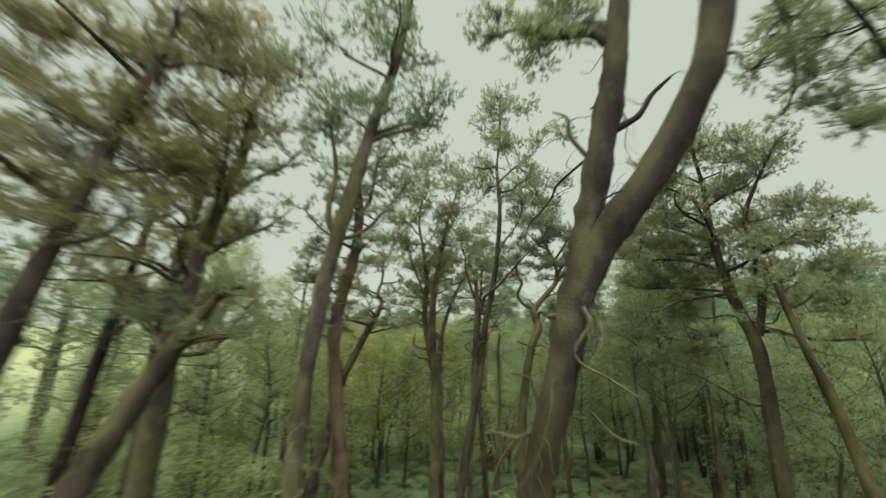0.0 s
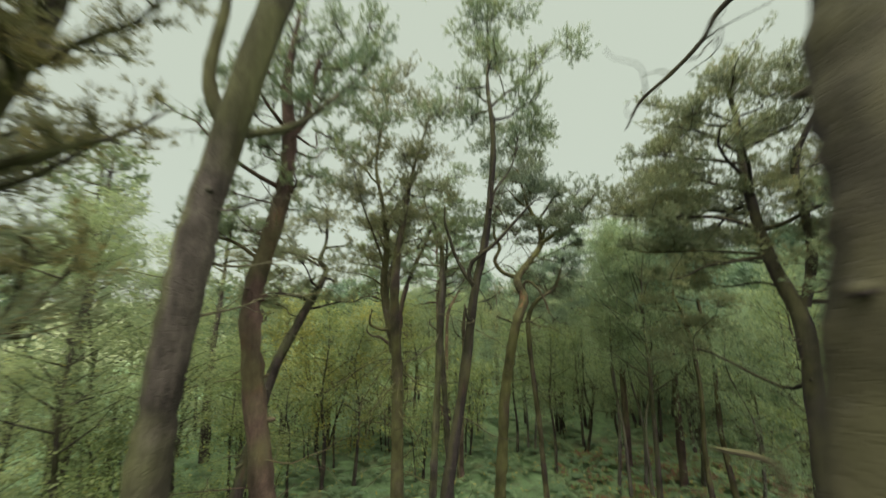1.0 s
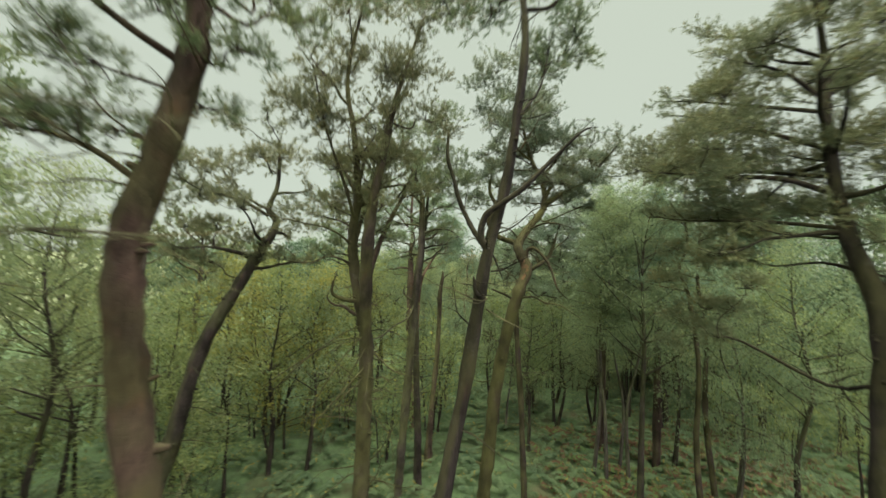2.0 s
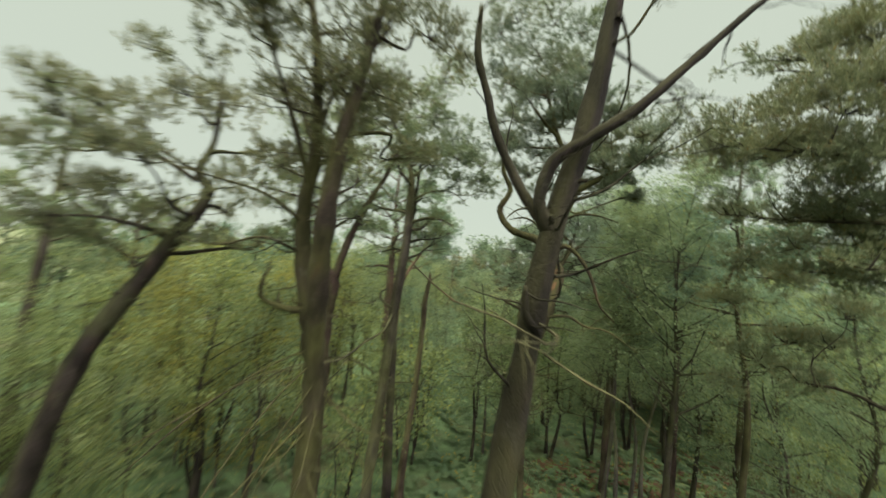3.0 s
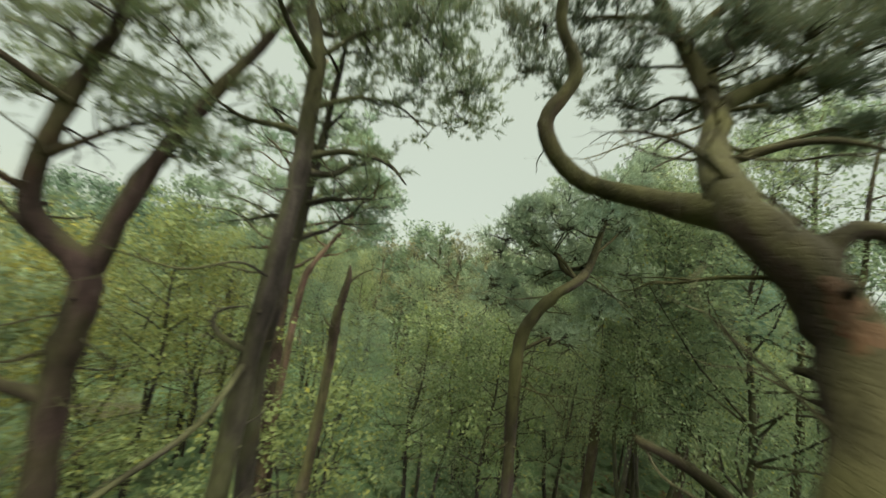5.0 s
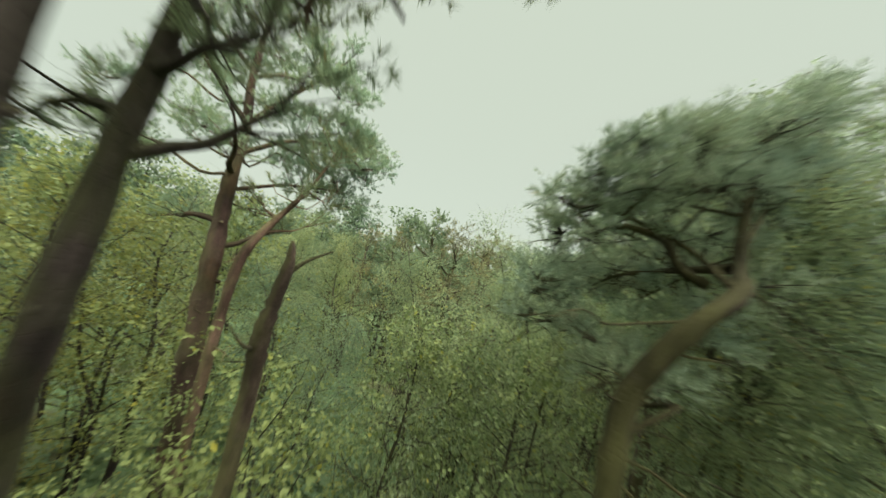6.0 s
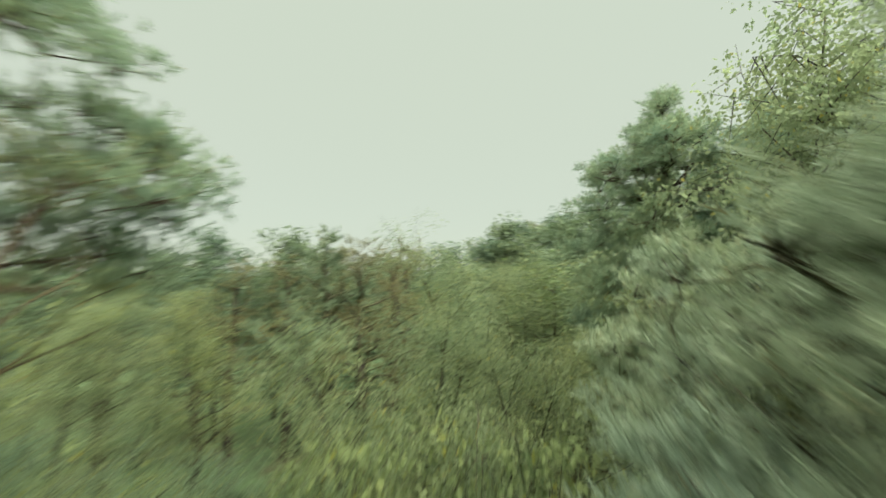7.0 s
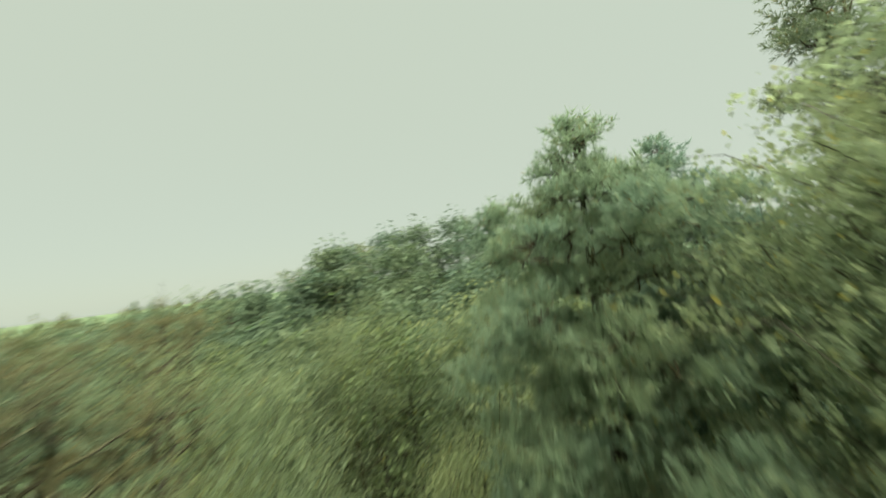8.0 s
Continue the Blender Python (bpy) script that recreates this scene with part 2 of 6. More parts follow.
def tube(curve, sides=8, lumps=0.0, rng=None):
    """Skin round a curve of x, y, z, radius, closed at the tip; quads."""
    c = np.asarray(curve, float)
    d = np.gradient(c[:, :3], axis=0)
    d /= np.maximum(np.linalg.norm(d, axis=1, keepdims=True), 1e-9)
    a = np.empty_like(d)
    a[0] = frame_axes(d[:1])[0][0]
    for i in range(1, len(d)):
        a[i] = a[i - 1] - d[i] * (a[i - 1] @ d[i])
        a[i] /= max(np.linalg.norm(a[i]), 1e-9)
    b = np.cross(d, a)
    ang = np.arange(sides) / sides * 2 * np.pi
    r = c[:, 3:4] * np.ones(sides)
    if lumps and rng is not None:
        r = r * (1 + lumps * rng.standard_normal(r.shape)) * (1 + lumps * rng.standard_normal((len(c), 1)))
    ring = a[:, None] * np.cos(ang)[None, :, None] + b[:, None] * np.sin(ang)[None, :, None]
    v = c[:, None, :3] + ring * r[..., None]
    n = len(c)
    i, j = np.meshgrid(np.arange(n - 1), np.arange(sides), indexing="ij")
    k = (j + 1) % sides
    f = np.stack([i * sides + j, i * sides + k, (i + 1) * sides + k, (i + 1) * sides + j], -1).reshape(-1, 4)
    v = v.reshape(-1, 3)
    tip = len(v)
    v = np.vstack([v, c[-1:, :3]])
    last = (n - 1) * sides
    caps = np.array([[last + q, last + q + 1, last + (q + 2) % sides, tip] for q in range(0, sides - 1, 2)])
    return v, np.vstack([f, caps]) if sides % 2 == 0 else f


def gather(pieces):
    """Joins (verts, faces) pairs."""
    vs, fs, at = [], [], 0
    for v, f in pieces:
        vs.append(v)
        fs.append(f + at)
        at += len(v)
    return np.vstack(vs), np.vstack(fs)


def stamp(template, faces, places, ways, sizes, rng, spin=True):
    """Copies of a template (its axis along z) at places, turned along ways, scaled by sizes."""
    a, b, d = frame_axes(np.asarray(ways, float))
    if spin:
        s = rng.uniform(0, 2 * np.pi, len(a))[:, None]
        a, b = a * np.cos(s) + b * np.sin(s), b * np.cos(s) - a * np.sin(s)
    m = np.stack([a, b, d], -1)
    v = np.einsum("nij,kj->nki", m, template) * np.asarray(sizes)[:, None, None] + np.asarray(places)[:, None]
    f = faces[None] + (np.arange(len(a)) * len(template))[:, None, None]
    return v.reshape(-1, 3), f.reshape(-1, faces.shape[1])


def needle_tuft(count, seed, width=0.045):
    """A shoot one unit long, set round with needles; one thin triangle each."""
    rng = np.random.default_rng(seed)
    u = rng.uniform(0.0, 1.0, count)
    ang = rng.uniform(0, 2 * np.pi, count)
    out = np.stack([np.cos(ang), np.sin(ang), 0 * ang], -1)
    lean = (0.45 + 0.75 * u)[:, None]
    d = out + lean * np.array([0, 0, 1.0])
    d /= np.linalg.norm(d, axis=1, keepdims=True)
    root = np.stack([0 * u, 0 * u, u * 0.85], -1)
    side = np.cross(d, out + 0.3 * rng.standard_normal((count, 3)))
    side /= np.maximum(np.linalg.norm(side, axis=1, keepdims=True), 1e-6)
    size = rng.uniform(0.42, 0.68, count)[:, None]
    w = width
    v = np.stack([root - side * w, root + side * w, root + d * size], 1).reshape(-1, 3)
    return v, np.arange(count * 3).reshape(-1, 3)


TUFTS = [needle_tuft(18, s, 0.041) for s in range(5)]
COARSE = [needle_tuft(8, s, 0.10) for s in range(3)]
LEAF_SHAPE = np.array([[0, 0, 0], [0.30, 0.06, 0.45], [0, -0.05, 1.0], [-0.30, 0.06, 0.45]])
LEAF_FACES = np.array([[0, 1, 2, 3]])


def tufts_mesh(places, ways, sizes, rng, shapes):
    pick = rng.integers(0, len(shapes), len(places))
    pieces = []
    for k, (tv, tf) in enumerate(shapes):
        m = pick == k
        if m.any():
            pieces.append(stamp(tv, tf, places[m], ways[m], sizes[m], rng))
    return gather(pieces)


def lit_leaves(places, faces_to, sizes, rng):
    """Leaves whose blades face the given ways and whose tips hang down."""
    up = faces_to / np.maximum(np.linalg.norm(faces_to, axis=1, keepdims=True), 1e-9)
    tip = np.array([0, 0, -1.0]) + 0.8 * rng.standard_normal(up.shape)
    tip -= up * np.sum(tip * up, axis=1, keepdims=True)
    tip /= np.maximum(np.linalg.norm(tip, axis=1, keepdims=True), 1e-9)
    m = np.stack([np.cross(up, tip), up, tip], -1)
    v = np.einsum("nij,kj->nki", m, LEAF_SHAPE) * sizes[:, None, None] + places[:, None]
    f = LEAF_FACES[None] + (np.arange(len(places)) * len(LEAF_SHAPE))[:, None, None]
    return v.reshape(-1, 3), f.reshape(-1, 4)


def unit(v):
    return v / max(np.linalg.norm(v), 1e-9)


def limb_curve(start, way, length, radius, rng, bend=0.25, lift=0.25):
    """A crooked limb from start: five rows of x, y, z, radius."""
    rows, p, d = [], np.array(start, float), unit(np.array(way, float))
    steps = 5
    for i in range(steps + 1):
        u = i / steps
        rows.append((*p, radius * (1 - 0.8 * u)))
        d = unit(d + bend * rng.standard_normal(3) * np.array([1, 1, 0.7]) + np.array([0, 0, lift * 0.25]))
        p = p + d * length / steps
    return rows


def dead_spray(start, way, length, radius, rng, side=6):
    """A bare crooked branch with thinner twigs off it."""
    main = glide(limb_curve(start, way, length, radius, rng, 0.38, 0.0), 2)
    pieces = [tube(main, 5)]
    for _ in range(side):
        k = rng.integers(3, len(main) - 1)
        out = unit(main[k, :3] - main[0, :3]) + 0.8 * rng.standard_normal(3)
        pieces.append(tube(np.array(limb_curve(main[k, :3], out, length * rng.uniform(0.15, 0.45), main[k, 3] * 0.6, rng, 0.35, -0.1)), 4))
    return gather(pieces)


def crown_on(limbs, rng, twig=0.55, per_metre=5.0, tuft=0.15, from_u=0.35, tufts=4, lift=0.35, flat=0.5, spread=1.0):
    """Twigs and needle shoots on the outer part of each limb curve: twig tubes, then the places, ways and sizes of the shoots."""
    wood, places, ways, sizes = [], [], [], []
    for rows in limbs:
        c = glide(rows, 4)
        seg = np.linalg.norm(np.diff(c[:, :3], axis=0), axis=1)
        run = np.r_[0, np.cumsum(seg)]
        count = max(3, int(run[-1] * (1 - from_u) * per_metre))
        for s in np.r_[rng.uniform(from_u, 1.0, count), 1.0] * run[-1]:
            p = np.array([np.interp(s, run, c[:, k]) for k in range(3)])
            k = min(np.searchsorted(run, s), len(c) - 1)
            along = unit(c[k, :3] - c[max(k - 1, 0), :3])
            way = unit(along * 0.5 + rng.standard_normal(3) * np.array([1, 1, flat]) * 0.75 + np.array([0, 0, lift]))
            length = twig * rng.uniform(0.5, 1.3)
            mid = p + way * length * 0.5 + rng.standard_normal(3) * length * 0.08
            end = p + way * length + np.array([0, 0, length * 0.12 * lift])
            wood.append(tube(np.array([(*p, 0.012), (*mid, 0.008), (*end, 0.004)]), 4))
            for u in np.r_[rng.uniform(0.15, 1.0, tufts), 1.0]:
                q = p * (1 - u) + end * u + rng.standard_normal(3) * np.array([0.30, 0.30, 0.14]) * tuft * spread
                places.append(q)
                ways.append(unit(way + rng.standard_normal(3) * 0.75 + np.array([0, 0, 0.4])))
                sizes.append(tuft * rng.uniform(0.7, 1.25))
    return wood, np.array(places), np.array(ways), np.array(sizes)


def pine(label, trunk, limbs=(), bare=(), pale=(), bark=None, needles=None, n=14, low=0.5, reach=2.0, rise=0.25, dead=6,
         seed=1, tuft=0.155, per_metre=8.0, tufts=8, sides=12, coarse=False, pads=(), pad_fill=9.0, twigs=9, group="pine trees", az=None, taper=0.5, dead_az=None, tangle=0, twig=0.55, name="pine_tree"):
    """A Scots pine: the trunk through rows of x, y, z, radius, its own main limbs, n further limbs above the share `low` of
    the height, some dead snags below, and needles at the limbs' ends."""
    rng = np.random.default_rng(seed)
    bark, needles = bark or BARK_GREY, needles or NEEDLE
    rows = [tuple(r) for r in trunk]
    x0, y0, z0, r0 = rows[0]
    if z0 > 0.3:
        lean = (np.array(rows[1][:3]) - np.array(rows[0][:3]))
        k = min(z0 / max(lean[2], 0.3), 3.0) * 0.7
        foot = np.array([x0, y0]) - lean[:2] * k
        below = []
        for u in np.linspace(0, 1, max(2, int(z0 / 0.9)) + 1)[:-1]:
            below.append((foot[0] + (x0 - foot[0]) * u, foot[1] + (y0 - foot[1]) * u, -0.15 + (z0 + 0.15) * u, r0 * (1.06 - 0.06 * u + 0.22 * max(0.0, 1 - 5 * u))))
        rows = below + rows
    root = empty(name, rows[0][0], rows[0][1], 0.0)
    base = np.array([rows[0][0], rows[0][1], 0.0])
    local = [(r[0] - base[0], r[1] - base[1], r[2], r[3]) for r in rows]
    curve = glide(local, 6)
    v, f = tube(curve, sides, 0.035 if coarse else 0.06, rng)
    mesh_object("trunk", v, f, bark, root, smooth=True)
    far_wood = []
    own = [[(r[0] - base[0], r[1] - base[1], r[2], r[3]) for r in limb] for limb in limbs]
    naked = [[(r[0] - base[0], r[1] - base[1], r[2], r[3]) for r in limb] for limb in bare]
    bare_limbs = []
    for i, limb in enumerate(own + naked):
        v, f = tube(glide(limb, 5), 10, 0.05, rng)
        ob = mesh_object("limb", v, f, bark, root, smooth=True)
        if i >= len(own):
            bare_limbs.append(ob)
    for limb, ob in zip(naked, bare_limbs):
        run = glide(limb, 5)
        for k in range(3, len(run) - 1, 2 if limb[0][3] < 0.06 else 5):
            way = rng.standard_normal(3) + np.array([0, 0, 0.2])
            v, f = tube(glide(limb_curve(run[k, :3], way, rng.uniform(0.15, 0.6), min(0.009, run[k, 3] * 0.5), rng, 0.4, 0.0), 2), 4)
            mesh_object("twig", v, f, bark, ob)
    top = curve[-1, 2]
    grown = []
    for i in range(n):
        u = low + (1 - low) * ((i + rng.uniform(0, 0.8)) / max(n, 1))
        z = top * u
        k = min(np.searchsorted(curve[:, 2], z), len(curve) - 1)
        a = rng.uniform(*az) if az else i * 2.4 + rng.uniform(-0.5, 0.5)
        length = reach * (1 - taper * (u - low) / max(1 - low, 0.01)) * rng.uniform(0.6, 1.2)
        way = np.array([math.cos(a), math.sin(a), rise + 0.5 * (u - low) * rng.uniform(0, 1.5)])
        limb = limb_curve(curve[k, :3], way, length, min(0.035 + 0.012 * length, curve[k, 3] * 0.7), rng)
        grown.append(limb)
        v, f = tube(glide(limb, 1 if coarse else 3), 4 if coarse else 6, 0.04, rng)
        if coarse:
            far_wood.append((v, f))
        else:
            mesh_object("limb", v, f, bark, root, smooth=True)
    clump = []
    nodes = [(*q[:3], q[3]) for q in curve if q[2] > top * 0.42]
    for limb in own + naked:
        nodes += [(*q[:3], q[3]) for q in glide(limb, 4)[3:]]
    for x, y, z, r in sorted(pads, key=lambda q: math.hypot(q[0] - base[0] - curve[-1, 0], q[1] - base[1] - curve[-1, 1])):
        c = np.array([x - base[0], y - base[1], z])
        spots = np.array(nodes)
        off = spots[:, :3] - c
        cost = np.linalg.norm(off, axis=1) + 1.2 * np.maximum(off[:, 2] + 0.15, 0) - 0.5 * np.minimum(spots[:, 3], 0.12) / 0.12
        k = int(np.argmin(cost))
        p = spots[k, :3]
        span = np.linalg.norm(c - p)
        bow = rng.standard_normal(3) * np.array([0.13, 0.13, 0.09]) * span
        rad = min(0.014 + 0.011 * span, spots[k, 3] * 0.75)
        limb = [(*p, rad), (*(p * 0.66 + c * 0.34 + bow + np.array([0, 0, -0.05 * span])), rad * 0.8), (*(p * 0.3 + c * 0.7 - bow * 0.4), rad * 0.6), (*c, rad * 0.35)]
        run = glide(limb, 3)
        nodes += [(*q[:3], q[3]) for q in run[3:]]
        v, f = tube(run, 6, 0.05, rng)
        mesh_object("limb", v, f, bark, root, smooth=True)
        clump.append((c, r, np.array(limb[2][:3])))
    for i in range(0 if coarse else 3 + dead // 2):
        z = top * rng.uniform(0.2, 0.7)
        k = min(np.searchsorted(curve[:, 2], z), len(curve) - 1)
        a = rng.uniform(0, 2 * math.pi)
        out = np.array([math.cos(a), math.sin(a), rng.uniform(-0.2, 0.5)])
        size = rng.uniform(0.12, 0.30) * curve[k, 3]
        p = curve[k, :3] + out * curve[k, 3] * 0.85
        v, f = tube(np.array([(*p, size), (*(p + out * size * 1.2), size * 0.8), (*(p + out * size * rng.uniform(1.6, 3.5)), size * 0.45)]), 6, 0.1, rng)
        mesh_object("branch_stub", v, f, bark, root, smooth=True)
    for limb in pale:
        v, f = tube(glide([(r[0] - base[0], r[1] - base[1], r[2], r[3]) for r in limb], 4), 6, 0.08, rng)
        mesh_object("dead_branch", v, f, DEAD_WOOD, root, "pale twisted dead branch")
    for i in range(dead):
        z = top * rng.uniform(0.22, low + 0.15)
        k = min(np.searchsorted(curve[:, 2], z), len(curve) - 1)
        a = rng.uniform(*(dead_az or (0, 2 * math.pi)))
        v, f = dead_spray(curve[k, :3], (math.cos(a), math.sin(a), rng.uniform(-0.45, 0.35)), rng.uniform(0.5, 1.7), 0.014, rng)
        mesh_object("dead_branch", v, f, DEAD_WOOD if i % 4 == 0 else bark, root, "bare twiggy dead branch")
    leader = [tuple(curve[k]) for k in (int(len(curve) * 0.86), int(len(curve) * 0.93), len(curve) - 1)]
    wood, places, ways, sizes = crown_on(own + grown + [leader], rng, per_metre=per_metre, tuft=tuft, tufts=tufts, twig=twig)
    more = [(places, ways, sizes)]
    for c, r, near in clump:
        count = int(np.clip(pad_fill * 2.1 * (r / tuft) ** 1.6, 70, 420))
        puffs = rng.standard_normal((max(4, int(9 * r / 0.5)), 3)) + np.array([0, 0, 0.35])
        puffs /= np.linalg.norm(puffs, axis=1, keepdims=True)
        puffs *= np.array([r, r, 0.5 * r]) * rng.uniform(0.45, 1.05, (len(puffs), 1))
        which = rng.integers(0, len(puffs), count)
        d = np.clip(rng.standard_normal((count, 3)), -2, 2)
        q = c + puffs[which] + d * np.array([0.21, 0.21, 0.115]) * max(r, 0.3)
        more.append((q, d + 1.2 * unit(np.array([0, 0, 1.0])) + puffs[which] / r + 0.3 * rng.standard_normal((count, 3)), tuft * rng.uniform(0.7, 1.25, count)))
        for e in q[:twigs]:
            s = near * 0.4 + c * 0.6
            wood.append(tube(np.array([(*s, 0.011), (*((s + e) / 2 + rng.standard_normal(3) * 0.04), 0.007), (*e, 0.003)]), 4))
        for _ in range(tangle):
            way = rng.standard_normal(3) * np.array([1, 1, 0.5]) - np.array([0, 0, 0.7])
            wood.append(dead_spray(c - np.array([0, 0, 0.2 * r]), way, r * rng.uniform(0.9, 1.6), 0.008, rng, 4))
    places, ways, sizes = (np.concatenate([m[k] for m in more]) for k in range(3))
    v, f = gather(wood[:: 7 if coarse else 1] + far_wood)
    tagged(mesh_object("branchwork", v, f, BARK_DARK if tangle else bark, root), kind="stuff")
    v, f = tufts_mesh(places, ways, sizes, rng, COARSE if coarse else TUFTS)
    mesh_object("crown", v, f, needles, root)
    tagged(root, label, "pine tree", group)
    return root


def broadleaf(label, x, y, height, radius, leaves, size, mat, bark, seed, low=0.25, stems=1, droop=0.0, trunk_r=0.06,
              name="broadleaf_tree", category="tree", group="broadleaf trees", limbs=22, lean=0.0, upright=0.35):
    """A slender broadleaf tree or bush: stems, limbs, twigs and single leaves."""
    rng = np.random.default_rng(seed)
    root = empty(name, x, y, 0.0)
    wood, places, ways = [], [], []
    all_limbs = []
    for s in range(stems):
        a = rng.uniform(0, 2 * math.pi)
        off = 0.0 if stems == 1 else 0.25
        tilt = (lean if stems == 1 else 0.16) * height
        rows = [(off * math.cos(a), off * math.sin(a), -0.1, trunk_r * 1.2)]
        for u in (0.25, 0.5, 0.75, 1.0):
            rows.append((off * math.cos(a) + tilt * u * u * math.cos(a) + rng.normal(0, 0.02 * height),
                         off * math.sin(a) + tilt * u * u * math.sin(a) + rng.normal(0, 0.02 * height),
                         height * u * (0.98 if s == 0 else rng.uniform(0.75, 0.95)), trunk_r * (1.05 - 0.95 * u)))
        curve = glide(rows, 5)
        v, f = tube(curve, 6 if stems > 2 else 8, 0.03, rng)
        mesh_object("trunk", v, f, bark, root, smooth=True)
        for i in range(limbs // stems):
            u = low + (0.97 - low) * (i + rng.uniform(0, 0.9)) / (limbs / stems)
            k = min(int(u * len(curve)), len(curve) - 1)
            a2 = i * 2.4 + rng.uniform(-0.5, 0.5)
            swell = math.sin(math.pi * min(1, max(0.0, (u - low) / (1 - low)) * 0.8 + 0.22)) ** 0.7
            length = radius * swell * rng.uniform(0.65, 1.2)
            limb = limb_curve(curve[k, :3], (math.cos(a2), math.sin(a2), upright + 0.5 * u), length, max(0.01, curve[k, 3] * 0.5), rng, 0.22, 0.1 - droop)
            all_limbs.append(limb)
            wood.append(tube(np.array(limb)[[0, 2, 4, 5]], 4))
        all_limbs.append([tuple(curve[q]) for q in (int(len(curve) * 0.7), int(len(curve) * 0.85), len(curve) - 1)])
    per = max(8, leaves // len(all_limbs))
    for limb in all_limbs if droop < 0.3 else ():
        # rounded sprays of leaves on the outer half of each limb
        c = glide(limb, 3)
        sprays = max(2, min(5, per // 22))
        for k in np.linspace(len(c) * 0.45, len(c) - 1, sprays).astype(int):
            r = radius * rng.uniform(0.13, 0.24)
            mid = c[k, :3] + rng.standard_normal(3) * r * 0.6
            d = rng.standard_normal((per // sprays, 3)) + np.array([0, 0, 0.3])
            d /= np.linalg.norm(d, axis=1, keepdims=True)
            places.append(mid + d * np.array([r, r, 0.7 * r]) * rng.uniform(0.55, 1.1, (len(d), 1)))
            ways.append(d * 0.9 + np.array([0, 0, 0.75]) + 0.55 * rng.standard_normal(d.shape))
            if rng.uniform() < 0.3:
                wood.append(tube(np.array([(*c[k, :3], 0.007), (*(mid + d[0] * r), 0.002)]), 4))
    for limb in all_limbs if droop >= 0.3 else ():
        c = glide(limb, 3)
        twigs = max(3, per // 14)
        for _ in range(twigs):
            k = rng.integers(int(len(c) * 0.25), len(c))
            p = c[k, :3]
            way = unit(rng.standard_normal(3) * np.array([1, 1, 0.6]) + np.array([0, 0, 0.25 - droop]))
            length = radius * 0.32 * rng.uniform(0.5, 1.3)
            end = p + way * length + np.array([0, 0, -droop * length * 0.8])
            if rng.uniform() < 0.10:
                wood.append(tube(np.array([(*p, 0.007), (*end, 0.002)]), 4))
            u = rng.uniform(0.1, 1.08, per // twigs)[:, None]
            places.append(p * (1 - u) + end * u + rng.standard_normal((len(u), 3)) * size * 0.7)
            w = rng.standard_normal((len(u), 3)) * np.array([1, 1, 0.6]) + way * 0.6 + np.array([0, 0, -0.25 - 1.4 * droop])
            ways.append(w)
    places, ways = np.vstack(places), np.vstack(ways)
    v, f = gather(wood)
    tagged(mesh_object("branchwork", v, f, bark, root), kind="stuff")
    sizes = size * rng.uniform(0.65, 1.3, len(places))
    v, f = stamp(LEAF_SHAPE, LEAF_FACES, places, ways, sizes, rng) if droop >= 0.3 else lit_leaves(places, ways, sizes, rng)
    mesh_object("crown", v, f, mat, root)
    tagged(root, label, category, group)
    return root


def put(ob, x, y, turn=0.0, scale=1.0, tall=1.0, label=""):
    c = copy_thing(ob, Matrix.Translation((x, y, 0)) @ Matrix.Rotation(turn, 4, "Z") @ Matrix.Diagonal((scale, scale, scale * tall, 1)))
    return tagged(c, label) if label else c

# ---------------------------------------------------------------- the ground


def ground_height(x, y):
    return 0.10 * np.sin(x * 0.31 + 1.0) * np.cos(y * 0.27) + 0.06 * np.sin(x * 0.9) * np.sin(y * 0.8 + 2.0)


def build_ground():
    inner = np.arange(-24, 44.1, 0.8)
    ys = np.arange(-16, 52.1, 0.8)
    xs = np.r_[[-2000, -500, -140, -60], inner, [80, 160, 520, 2000]]
    ys = np.r_[[-2000, -500, -140, -50], ys, [90, 170, 520, 2000]]
    gx, gy = np.meshgrid(xs, ys, indexing="ij")
    fade = np.clip(1 - np.maximum(np.abs(gx - 10) - 34, np.abs(gy - 18) - 34) / 20, 0, 1)
    v = np.stack([gx, gy, ground_height(gx, gy) * fade], -1).reshape(-1, 3)
    n, m = gx.shape
    i, j = np.meshgrid(np.arange(n - 1), np.arange(m - 1), indexing="ij")
    f = np.stack([i * m + j, (i + 1) * m + j, (i + 1) * m + j + 1, i * m + j + 1], -1).reshape(-1, 4)
    ob = mesh_object("ground", v, f, GROUND, smooth=True)
    tagged(ob, "mossy forest floor with brown leaf litter and low green growth", "ground", kind="structure")


build_ground()


def frond_shape(seed):
    """An arching bracken frond one unit long: pairs of leaflets that shorten to the tip; triangles."""
    rng = np.random.default_rng(seed)
    v, f = [], []
    for i in range(9):
        u = 0.16 + 0.84 * i / 8
        y, z = u * 0.85, 0.62 * u - 0.42 * u * u
        reach = 0.34 * (1.04 - u) ** 0.8 * (0.6 if i == 0 else 1)
        for s in (-1, 1):
            k = len(v)
            dz = rng.normal(0, 0.03)
            v += [(0, y - 0.035, z), (0, y + 0.045, z + 0.02), (s * reach, y + 0.10 + rng.normal(0, 0.02), z - 0.05 + dz), (s * reach * 0.55, y - 0.02, z - 0.01)]
            f += [(k, k + 3, k + 1), (k + 3, k + 2, k + 1)]
    return np.array(v), np.array(f)


